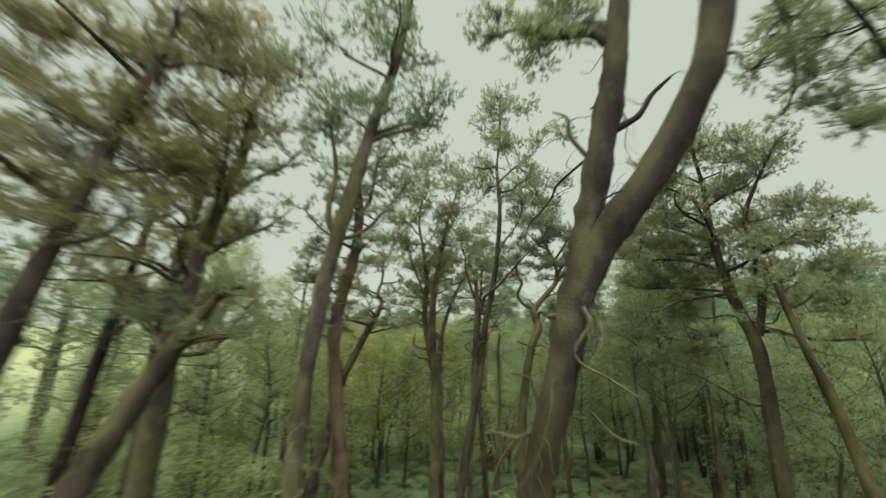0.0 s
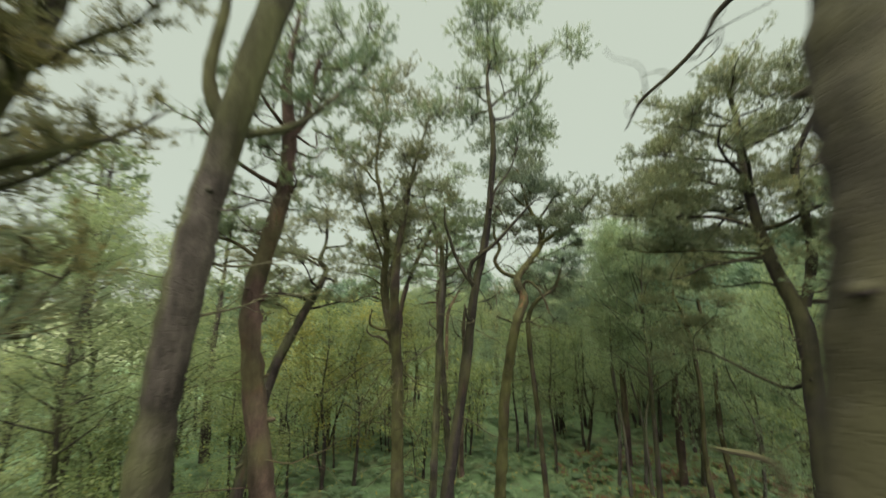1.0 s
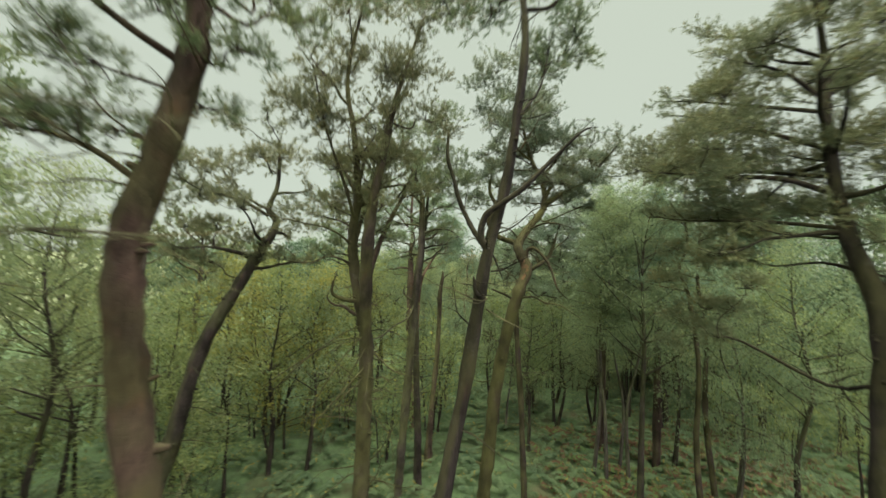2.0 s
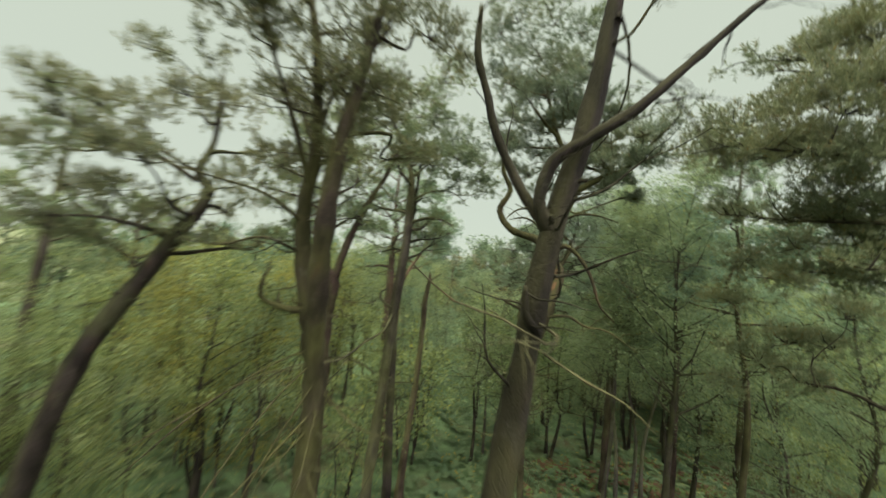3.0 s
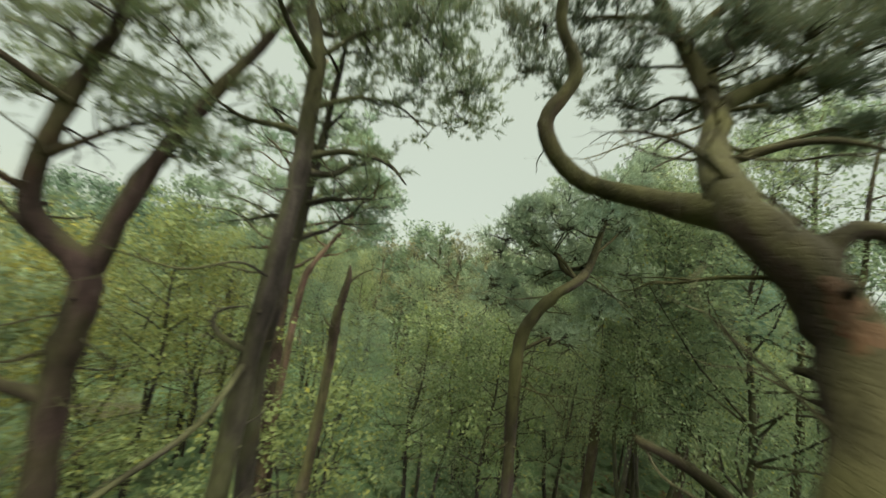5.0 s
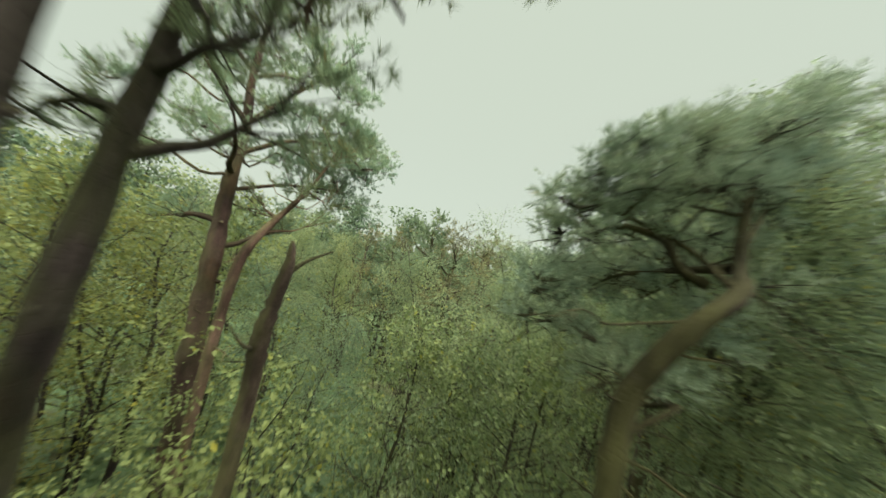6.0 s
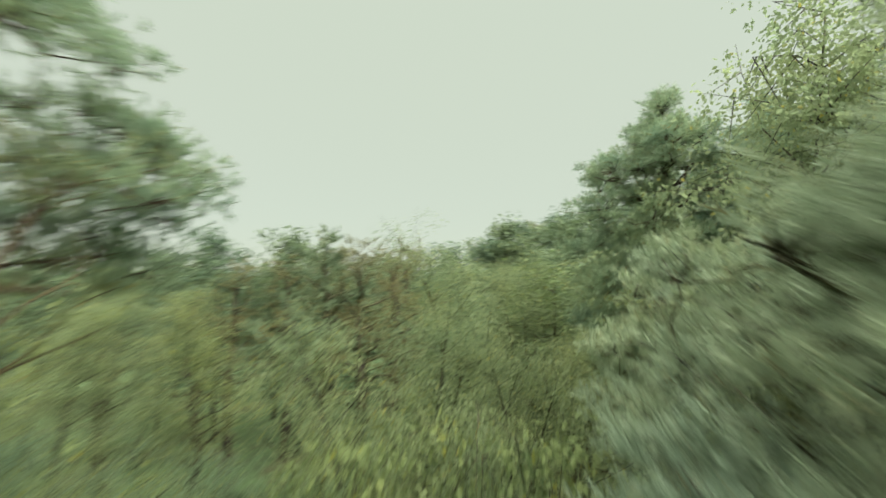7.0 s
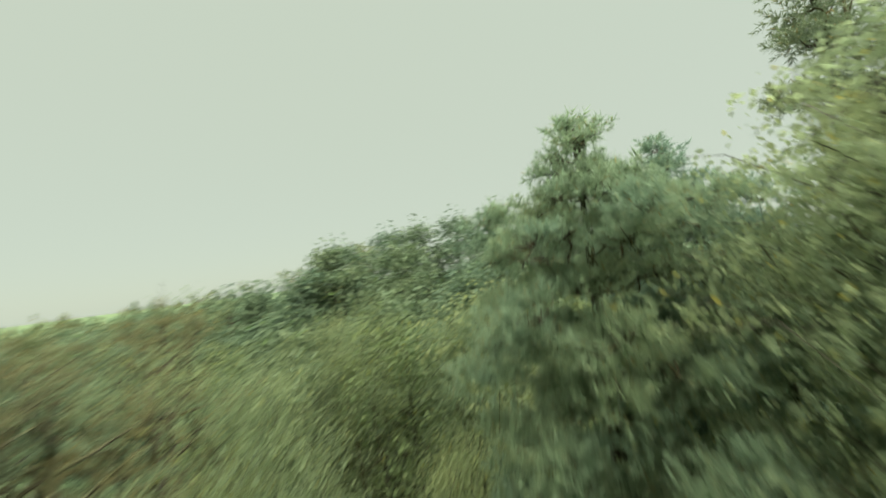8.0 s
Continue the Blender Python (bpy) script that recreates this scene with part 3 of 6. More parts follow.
def bracken(label, mat, count, seed, spots, name="bracken"):
    """Fronds that stand in loose clumps over the given round spots (x, y, radius)."""
    rng = np.random.default_rng(seed)
    shapes = [frond_shape(s) for s in range(3)]
    area = np.array([s[2] ** 2 for s in spots])
    pick = rng.choice(len(spots), count // 4, p=area / area.sum())
    pieces = []
    turn = [[], [], []]
    for k in pick:
        x, y, r = spots[k]
        a, d = rng.uniform(0, 2 * np.pi), r * math.sqrt(rng.uniform(0, 1))
        cx, cy = x + d * math.cos(a), y + d * math.sin(a)
        for q in range(4):
            turn[rng.integers(0, 3)].append((cx + rng.normal(0, 0.15), cy + rng.normal(0, 0.15), rng.uniform(0, 2 * np.pi), rng.uniform(0.36, 0.82), rng.uniform(-0.15, 0.6)))
    for (tv, tf), rows in zip(shapes, turn):
        r = np.array(rows)
        c, s = np.cos(r[:, 2]), np.sin(r[:, 2])
        x = tv[None, :, 0] * r[:, 3:4]
        y = tv[None, :, 1] * r[:, 3:4]
        z = tv[None, :, 2] * r[:, 3:4] * (1 + r[:, 4:5]) + 0.30 * r[:, 3:4]
        v = np.stack([x * c[:, None] - y * s[:, None] + r[:, 0:1], x * s[:, None] + y * c[:, None] + r[:, 1:2], z + ground_height(r[:, 0], r[:, 1])[:, None] - 0.1], -1)
        f = tf[None] + (np.arange(len(r)) * len(tv))[:, None, None]
        pieces.append((v.reshape(-1, 3), f.reshape(-1, 3)))
    v, f = gather(pieces)
    ob = mesh_object(name, v, f, mat)
    tagged(ob, label, "bracken", kind="stuff")
    return ob


bracken("dense green bracken fronds covering the forest floor", FERN, 9200, 5,
        [(0, 12, 5), (4, 8, 5), (-4, 7, 5), (6, 13, 4), (0, 3, 5), (-8, 3, 5), (8, 2, 5), (2, -4, 6), (-6, -3, 5), (14, 7, 5), (9, 17, 7), (15, 14, 7), (14, 22, 8), (3, 22, 7), (-4, 17, 7), (-9, 12, 6), (20, 18, 7), (5, 27, 7), (-10, 22, 7), (24, 26, 8)])
bracken("rust-brown dying bracken fronds among the green ones", FERN_BROWN, 1500, 8,
        [(13, 14, 4), (10, 17, 3), (18, 15, 4), (15, 18, 3), (11, 11.5, 3), (7.5, 14, 2.5)])

# ---------------------------------------------------------------- main pines

# foliage clumps of the main crowns: x, y, z, radius
PADS_F = [
    (-2.5, 5.4, 13.1, 0.41), (-1.8, 5.9, 13.9, 0.62), (-0.9, 6.0, 13.8, 0.46), (-1.9, 5.5, 11.5, 0.47), (-1.0, 5.7, 11.7, 0.54), (-0.3, 6.3, 12.3, 0.52),
    (-2.4, 5.8, 11.3, 0.48), (-3.1, 6.0, 12.7, 0.59), (-1.3, 6.1, 13.1, 0.50),
]
PADS_R = [
    (-2.1, 9.2, 11.4, 0.39), (-1.8, 10.1, 11.2, 0.33), (-1.9, 9.2, 10.0, 0.33), (-2.9, 9.3, 10.6, 0.41), (-3.4, 9.4, 9.7, 0.34), (-3.6, 9.2, 9.9, 0.26),
    (-2.9, 8.7, 10.9, 0.29), (-1.6, 10.1, 12.0, 0.47), (-1.5, 9.8, 10.8, 0.35), (-2.4, 9.7, 9.5, 0.34), (-3.3, 8.7, 8.9, 0.32), (-3.1, 9.3, 9.0, 0.38),
    (-2.0, 9.6, 12.6, 0.50), (-1.2, 9.7, 12.6, 0.50), (-0.8, 9.9, 11.6, 0.45), (-1.5, 9.4, 13.2, 0.50), (-2.8, 9.2, 12.4, 0.45), (-3.3, 9.0, 11.6, 0.40), (-1.0, 9.6, 13.6, 0.50),
]
PADS_C = [
    (-0.7, 13.0, 14.4, 0.71), (0.0, 12.8, 13.9, 0.64), (-1.0, 12.0, 12.8, 0.67), (0.4, 12.3, 12.0, 0.72), (0.8, 12.0, 10.8, 0.59), (-0.5, 12.2, 10.0, 0.64),
    (-1.4, 12.2, 10.4, 0.67), (0.1, 12.3, 10.0, 0.62), (1.1, 12.0, 13.2, 0.65), (-1.3, 12.9, 11.8, 0.54), (-0.2, 12.1, 11.8, 0.70),
    (-1.8, 12.1, 10.8, 0.65), (-1.2, 13.3, 9.0, 0.5), (-0.2, 13.6, 9.3, 0.5), (0.7, 13.0, 9.4, 0.45), (-1.1, 13.2, 9.9, 0.5), (0.3, 13.4, 10.4, 0.5),
]
PADS_D = [
    (2.7, 16.4, 11.4, 0.66), (3.6, 16.7, 10.8, 0.62), (1.8, 16.8, 12.5, 0.62), (1.2, 16.4, 11.5, 0.40), (2.0, 16.0, 11.6, 0.41), (3.8, 16.5, 10.1, 0.51),
    (0.4, 16.5, 11.7, 0.40), (2.2, 16.8, 10.6, 0.55), (2.3, 16.6, 13.0, 0.67), (1.0, 16.7, 12.4, 0.45), (2.6, 15.7, 10.6, 0.54),
    (2.4, 16.3, 10.9, 0.44), (2.9, 16.2, 11.1, 0.36), (1.8, 16.4, 10.7, 0.37), (2.8, 16.2, 10.2, 0.38), (3.4, 16.1, 10.2, 0.30), (1.5, 16.4, 11.3, 0.42), (2.0, 16.3, 11.6, 0.36),
]
PADS_Y = [
    (-1.0, 16.8, 10.2, 0.41), (-0.7, 17.2, 10.0, 0.43), (-1.1, 17.0, 9.4, 0.41), (-0.2, 16.6, 10.1, 0.40), (0.3, 16.5, 10.4, 0.40), (-0.5, 17.0, 10.8, 0.41),
    (0.2, 16.9, 9.8, 0.47), (0.4, 17.1, 11.4, 0.35), (-0.9, 17.2, 8.9, 0.35), (0.2, 16.8, 8.9, 0.39), (0.6, 16.9, 8.7, 0.50), (-1.2, 16.7, 10.6, 0.35),
    (-0.2, 16.4, 11.2, 0.38), (-0.6, 17.6, 9.4, 0.44),
    (-1.3, 16.4, 9.5, 0.33), (-1.5, 16.4, 8.8, 0.29), (-0.8, 16.5, 10.3, 0.40), (-1.8, 16.4, 9.7, 0.33), (-1.6, 16.4, 8.1, 0.24), (-1.2, 16.5, 8.3, 0.22), (0.0, 16.7, 10.3, 0.38), (0.2, 16.8, 11.1, 0.40), (-0.5, 16.6, 9.4, 0.29),
]
PADS_B = [
    (1.9, 10.5, 15.7, 0.55), (1.5, 10.7, 15.0, 0.64), (2.5, 10.4, 15.1, 0.58), (0.9, 10.3, 12.8, 0.56), (1.3, 10.3, 12.0, 0.48), (2.6, 10.2, 12.7, 0.44),
    (2.8, 10.2, 11.6, 0.44), (3.6, 9.5, 13.7, 0.49), (1.7, 10.3, 13.9, 0.49), (0.5, 10.3, 12.1, 0.52), (2.9, 10.1, 12.0, 0.41), (2.3, 10.3, 13.7, 0.49),
]
PADS_S = [
    (4.3, 13.8, 11.8, 0.38), (4.7, 13.4, 11.5, 0.46), (5.0, 13.0, 11.2, 0.32), (5.2, 12.6, 10.7, 0.33), (5.1, 14.3, 11.7, 0.47), (5.0, 13.4, 10.8, 0.33),
    (5.8, 13.2, 10.8, 0.44), (5.2, 12.5, 10.1, 0.41), (4.7, 14.7, 11.8, 0.49), (4.0, 15.0, 12.4, 0.39), (3.9, 15.6, 12.8, 0.44), (4.2, 14.7, 11.3, 0.55),
    (4.4, 13.4, 10.3, 0.29), (5.5, 13.5, 10.6, 0.40), (4.5, 14.5, 12.6, 0.41), (4.6, 13.6, 12.2, 0.39), (5.3, 12.7, 10.2, 0.39),
    (3.1, 15.3, 13.8, 0.56), (3.4, 14.9, 14.1, 0.57), (4.1, 14.9, 13.4, 0.64), (4.2, 15.5, 12.8, 0.56), (4.7, 15.0, 14.5, 0.64), (4.7, 14.6, 13.1, 0.58), (3.3, 15.0, 12.8, 0.49), (4.3, 14.6, 12.2, 0.53), (5.5, 15.1, 14.5, 0.62),
    (4.0, 16.1, 11.4, 0.38), (4.1, 15.6, 11.3, 0.39), (4.6, 15.2, 11.0, 0.26), (4.4, 14.4, 10.3, 0.22), (4.4, 14.1, 10.5, 0.29), (4.9, 13.9, 10.3, 0.27), (4.3, 14.4, 9.8, 0.24), (5.1, 14.3, 9.9, 0.34), (5.4, 13.9, 10.0, 0.29), (5.3, 13.6, 10.1, 0.21), (5.1, 13.2, 9.7, 0.21), (5.2, 13.0, 9.9, 0.17), (5.5, 12.9, 9.5, 0.18), (4.8, 13.1, 10.2, 0.21), (5.0, 13.4, 10.5, 0.26), (4.3, 15.2, 10.3, 0.27), (3.9, 15.5, 10.5, 0.29),
    (3.2, 14.2, 10.7, 0.22), (3.0, 14.3, 11.1, 0.26), (3.4, 14.3, 11.2, 0.25), (2.9, 14.0, 10.4, 0.14), (3.3, 14.5, 11.6, 0.28),
]
PADS_Q = [
    (6.0, 15.7, 9.0, 0.39), (7.0, 15.7, 9.6, 0.31), (7.0, 15.7, 10.1, 0.41), (6.1, 15.7, 9.5, 0.36), (5.0, 15.8, 9.0, 0.29), (6.5, 15.8, 9.8, 0.42),
    (7.4, 15.8, 10.5, 0.29), (5.5, 15.8, 8.8, 0.34), (7.5, 15.8, 9.6, 0.37), (6.6, 15.9, 9.4, 0.39), (7.4, 15.9, 10.1, 0.34), (7.3, 16.0, 9.1, 0.41),
    (5.7, 16.1, 9.3, 0.33), (7.0, 16.1, 9.9, 0.28), (5.0, 16.1, 8.7, 0.29), (6.2, 16.1, 9.1, 0.37), (6.3, 16.2, 9.6, 0.29), (5.9, 16.2, 8.9, 0.36),
    (5.2, 16.3, 9.0, 0.37), (7.0, 16.3, 9.5, 0.39), (6.0, 16.4, 9.6, 0.31), (5.4, 16.4, 8.7, 0.29), (7.0, 16.4, 8.8, 0.40), (6.6, 16.4, 9.3, 0.30),
    (7.5, 16.4, 8.8, 0.37), (5.6, 16.5, 9.2, 0.29), (6.1, 16.6, 9.1, 0.30), (6.4, 16.6, 9.0, 0.29), (7.3, 16.6, 8.4, 0.35), (5.1, 16.6, 8.9, 0.29),
    (6.8, 16.7, 8.5, 0.32), (6.0, 16.8, 8.7, 0.34), (5.4, 16.8, 8.8, 0.38), (7.6, 16.9, 8.7, 0.37), (5.1, 16.9, 8.3, 0.33), (6.9, 17.0, 8.9, 0.32),
    (6.4, 17.0, 8.6, 0.41), (5.1, 17.1, 7.8, 0.39), (7.5, 17.2, 8.2, 0.31), (7.1, 17.2, 8.5, 0.38), (5.4, 17.2, 8.1, 0.33), (5.9, 17.2, 8.4, 0.40),
    (5.2, 17.2, 7.4, 0.32), (5.5, 17.2, 8.7, 0.28), (6.8, 17.3, 8.2, 0.32), (5.4, 17.4, 7.7, 0.29), (5.8, 17.4, 7.7, 0.33), (7.2, 17.4, 8.1, 0.34),
    (6.1, 17.5, 8.0, 0.32), (7.6, 17.6, 8.1, 0.38), (6.0, 17.6, 7.3, 0.35), (6.9, 17.6, 8.6, 0.29), (6.5, 17.6, 8.6, 0.35), (6.4, 17.7, 7.6, 0.31),
    (6.8, 17.8, 8.0, 0.41), (6.8, 17.8, 7.3, 0.41), (7.3, 17.8, 7.9, 0.29), (7.4, 17.9, 8.4, 0.35), (7.2, 18.1, 7.5, 0.33), (7.4, 18.2, 7.9, 0.28),
    (7.5, 18.2, 7.2, 0.33),
    (6.4, 16.3, 7.0, 0.42), (6.9, 16.6, 6.8, 0.45), (7.1, 16.1, 7.4, 0.42), (6.7, 17.2, 6.9, 0.42), (5.7, 16.5, 7.1, 0.35), (6.0, 16.9, 7.3, 0.36), (7.2, 17.2, 7.2, 0.42),
    (4.9, 16.6, 8.5, 0.34), (5.0, 16.2, 9.1, 0.25),
    (7.4, 15.9, 8.3, 0.45), (7.0, 16.2, 7.9, 0.45), (7.5, 16.5, 7.6, 0.45),
]
PADS_E = [
    (3.3, 22.3, 11.3, 0.49), (3.7, 21.8, 10.6, 0.57), (4.4, 22.8, 10.2, 0.63), (4.4, 21.5, 9.3, 0.59), (3.8, 22.3, 9.5, 0.65), (4.5, 22.6, 8.6, 0.60),
    (3.3, 23.3, 10.3, 0.56), (2.6, 22.6, 11.1, 0.47), (2.0, 22.8, 10.8, 0.45), (1.4, 23.3, 10.6, 0.63), (0.8, 22.8, 10.1, 0.39), (1.4, 21.9, 9.3, 0.50),
    (0.6, 23.0, 8.8, 0.45), (2.5, 22.4, 10.0, 0.57), (3.9, 22.8, 8.7, 0.64), (0.1, 22.9, 9.7, 0.41), (3.1, 22.9, 9.2, 0.59), (1.6, 22.2, 9.2, 0.46),
    (2.9, 23.3, 12.1, 0.60), (0.4, 21.9, 8.8, 0.32),
    (3.5, 22.9, 11.2, 0.31), (3.9, 22.7, 11.4, 0.32), (4.2, 22.3, 10.9, 0.40), (3.6, 22.2, 10.2, 0.29), (4.0, 22.4, 10.3, 0.27), (4.3, 22.1, 10.1, 0.30), (4.6, 22.1, 10.0, 0.31), (4.9, 22.4, 9.8, 0.45), (4.1, 22.5, 9.7, 0.31), (3.8, 22.5, 9.7, 0.34), (4.7, 22.0, 9.2, 0.42), (3.6, 22.1, 9.1, 0.27), (4.4, 22.0, 9.3, 0.27), (4.1, 22.3, 9.0, 0.31),
]
PADS_R2 = [
    (6.5, 11.4, 10.4, 0.64), (6.1, 10.2, 10.4, 0.85), (6.3, 10.0, 11.4, 0.62), (6.9, 9.9, 10.9, 0.72), (6.7, 9.5, 12.2, 0.75), (7.4, 9.1, 12.9, 0.76),
    (7.8, 9.5, 11.7, 0.78), (7.9, 8.6, 12.3, 0.72), (8.4, 8.2, 12.1, 0.61), (7.2, 9.5, 10.1, 0.57), (8.3, 9.1, 10.5, 0.78), (8.3, 8.4, 9.7, 0.47),
    (6.3, 9.8, 9.6, 0.61), (8.2, 9.0, 11.6, 0.54), (6.6, 10.4, 9.3, 0.86), (7.3, 9.4, 9.0, 0.61), (8.7, 8.1, 10.8, 0.66), (7.7, 8.1, 12.6, 0.46),
    (8.0, 8.4, 8.8, 0.67),
    (7.7, 9.2, 9.9, 0.74), (7.8, 8.3, 9.9, 0.53), (8.3, 8.0, 9.9, 0.62), (9.0, 7.8, 9.8, 0.53), (9.1, 7.6, 9.2, 0.60), (8.8, 8.0, 9.2, 0.63), (8.0, 8.2, 9.1, 0.59), (7.9, 9.1, 9.1, 0.51), (8.9, 7.4, 10.3, 0.51), (8.6, 8.0, 10.6, 0.49), (9.0, 7.6, 8.3, 0.57), (8.3, 7.9, 8.3, 0.59),
]
PADS_R2B = [
    (7.6, 11.2, 12.4, 0.58), (7.7, 10.7, 12.4, 0.54), (7.1, 10.6, 11.1, 0.48), (7.7, 11.5, 10.7, 0.48), (7.6, 10.9, 10.2, 0.40), (6.5, 11.8, 10.8, 0.64),
    (7.4, 10.5, 10.2, 0.37), (6.5, 12.3, 10.6, 0.55), (7.9, 10.9, 9.3, 0.49), (7.7, 11.4, 11.6, 0.46),
    (7.4, 10.8, 9.7, 0.39), (7.6, 10.5, 9.4, 0.35), (7.5, 10.7, 8.9, 0.51), (7.6, 10.4, 8.8, 0.36), (7.6, 10.5, 8.2, 0.43), (7.3, 11.0, 10.5, 0.48), (7.2, 11.3, 11.1, 0.53), (7.4, 11.0, 9.2, 0.47),
    (7.7, 12.4, 9.5, 0.49), (7.8, 11.5, 8.8, 0.47), (7.9, 11.0, 9.1, 0.37), (7.7, 11.2, 8.3, 0.47), (8.2, 11.9, 8.2, 0.51), (7.4, 12.2, 8.5, 0.47), (7.8, 12.7, 7.7, 0.48), (8.0, 11.7, 7.0, 0.42), (8.4, 11.2, 7.0, 0.47), (7.7, 12.0, 6.6, 0.50), (7.6, 11.3, 6.4, 0.45), (8.0, 12.6, 5.9, 0.41), (8.5, 11.1, 7.7, 0.37),
]
PADS_L1 = [
    (-7.4, 5.1, 12.7, 0.48), (-6.5, 5.3, 13.1, 0.59), (-5.3, 5.5, 12.8, 0.51), (-4.6, 6.4, 13.3, 0.80), (-5.9, 4.5, 10.7, 0.57), (-5.9, 5.5, 11.4, 0.59),
    (-5.4, 6.3, 11.8, 0.55), (-3.6, 6.3, 12.7, 0.70), (-6.1, 5.4, 10.2, 0.50), (-6.0, 4.7, 9.6, 0.39), (-4.8, 5.5, 10.4, 0.54), (-4.8, 6.2, 14.0, 0.81),
    (-4.4, 6.7, 11.9, 0.87), (-6.6, 4.4, 11.3, 0.46), (-5.4, 5.1, 12.1, 0.49), (-4.7, 6.5, 10.4, 0.72),
    (-6.3, 4.1, 11.9, 0.54), (-6.4, 4.5, 11.5, 0.56), (-5.8, 4.3, 11.9, 0.45), (-5.6, 4.8, 12.1, 0.47), (-6.4, 4.5, 10.4, 0.46), (-6.2, 4.9, 10.9, 0.57), (-5.3, 4.7, 11.1, 0.49), (-5.4, 5.5, 12.3, 0.68), (-5.3, 5.7, 13.4, 0.66), (-5.5, 4.2, 9.6, 0.37), (-6.0, 5.2, 10.2, 0.58), (-5.1, 5.1, 10.7, 0.52), (-4.8, 5.6, 11.4, 0.69), (-4.6, 6.1, 12.8, 0.72), (-5.8, 4.4, 9.0, 0.48), (-5.7, 4.8, 9.3, 0.43), (-4.7, 5.4, 10.3, 0.61), (-4.6, 6.2, 13.8, 0.81), (-4.0, 6.7, 13.3, 0.78), (-5.0, 4.9, 9.7, 0.45), (-4.3, 5.9, 10.5, 0.64),
]
PADS_LEAN = [
    (-4.4, 15.2, 10.0, 0.43), (-4.3, 16.3, 10.5, 0.63), (-3.2, 15.2, 10.5, 0.41), (-2.8, 16.1, 10.8, 0.65), (-4.7, 15.6, 9.4, 0.47), (-3.8, 15.0, 9.3, 0.52),
    (-5.1, 16.0, 8.6, 0.61), (-4.2, 15.5, 8.6, 0.48), (-5.0, 15.4, 7.7, 0.42), (-4.3, 15.6, 7.6, 0.43), (-5.2, 15.2, 9.2, 0.53), (-3.0, 15.5, 8.1, 0.60),
    (-2.2, 15.7, 9.0, 0.66), (-4.1, 16.0, 11.6, 0.48), (-4.8, 14.7, 10.1, 0.39),
]
PADS_A = [
    (0.9, 4.9, 13.0, 0.32), (1.2, 4.3, 12.0, 0.27), (1.7, 4.6, 12.6, 0.43), (1.7, 4.2, 11.8, 0.31), (1.5, 4.7, 12.1, 0.42), (2.0, 4.3, 12.4, 0.37),
]
PADS_AR = [
    (4.8, 4.1, 11.9, 0.37), (4.2, 3.4, 10.6, 0.30), (4.7, 3.6, 10.3, 0.25), (5.0, 3.4, 10.8, 0.33), (4.4, 3.5, 11.5, 0.36), (4.5, 3.4, 9.8, 0.26),
    (4.1, 3.8, 11.0, 0.31), (4.4, 3.3, 11.0, 0.34),
]
PADS_T = [
    (10.2, 15.4, 11.7, 0.39), (10.7, 15.4, 12.1, 0.39), (10.4, 15.1, 11.2, 0.35), (10.9, 15.3, 12.6, 0.39), (11.1, 15.0, 11.6, 0.39), (10.8, 14.8, 10.9, 0.39), (11.2, 15.1, 13.2, 0.35), (11.7, 14.8, 12.5, 0.39), (11.9, 14.3, 11.8, 0.43), (10.9, 14.3, 11.9, 0.39), (11.3, 14.0, 11.3, 0.39), (10.7, 15.7, 11.5, 0.27),
]


def whorls(x, y, levels, seed):
    """Foliage clumps in uneven rings round a stem: per level the height, the reach, their number and their radius."""
    rng = np.random.default_rng(seed)
    pads = []
    for z, reach, n, r in levels:
        turn = rng.uniform(0, 6.28)
        for i in range(n):
            a, d = turn + 6.283 * i / n + rng.normal(0, 0.12), reach * rng.uniform(0.75, 1.1)
            pads.append((x + d * math.cos(a), y + d * math.sin(a), z + rng.normal(0, 0.13), r * rng.uniform(0.8, 1.2)))
            if reach > 0.95:
                pads.append((x + 0.5 * d * math.cos(a), y + 0.5 * d * math.sin(a), z + 0.2, r * 0.9))
    return pads


PADS_P = whorls(10.42, 18.08, [(11.38, 0.14, 2, 0.22), (11.10, 0.28, 4, 0.27), (10.80, 0.26, 3, 0.27), (10.52, 1.12, 6, 0.30), (10.15, 1.00, 6, 0.34), (9.65, 1.20, 7, 0.37),
                                (9.05, 1.25, 8, 0.39), (8.35, 1.28, 8, 0.41), (7.6, 1.25, 7, 0.42), (6.9, 1.0, 5, 0.40)], 6)

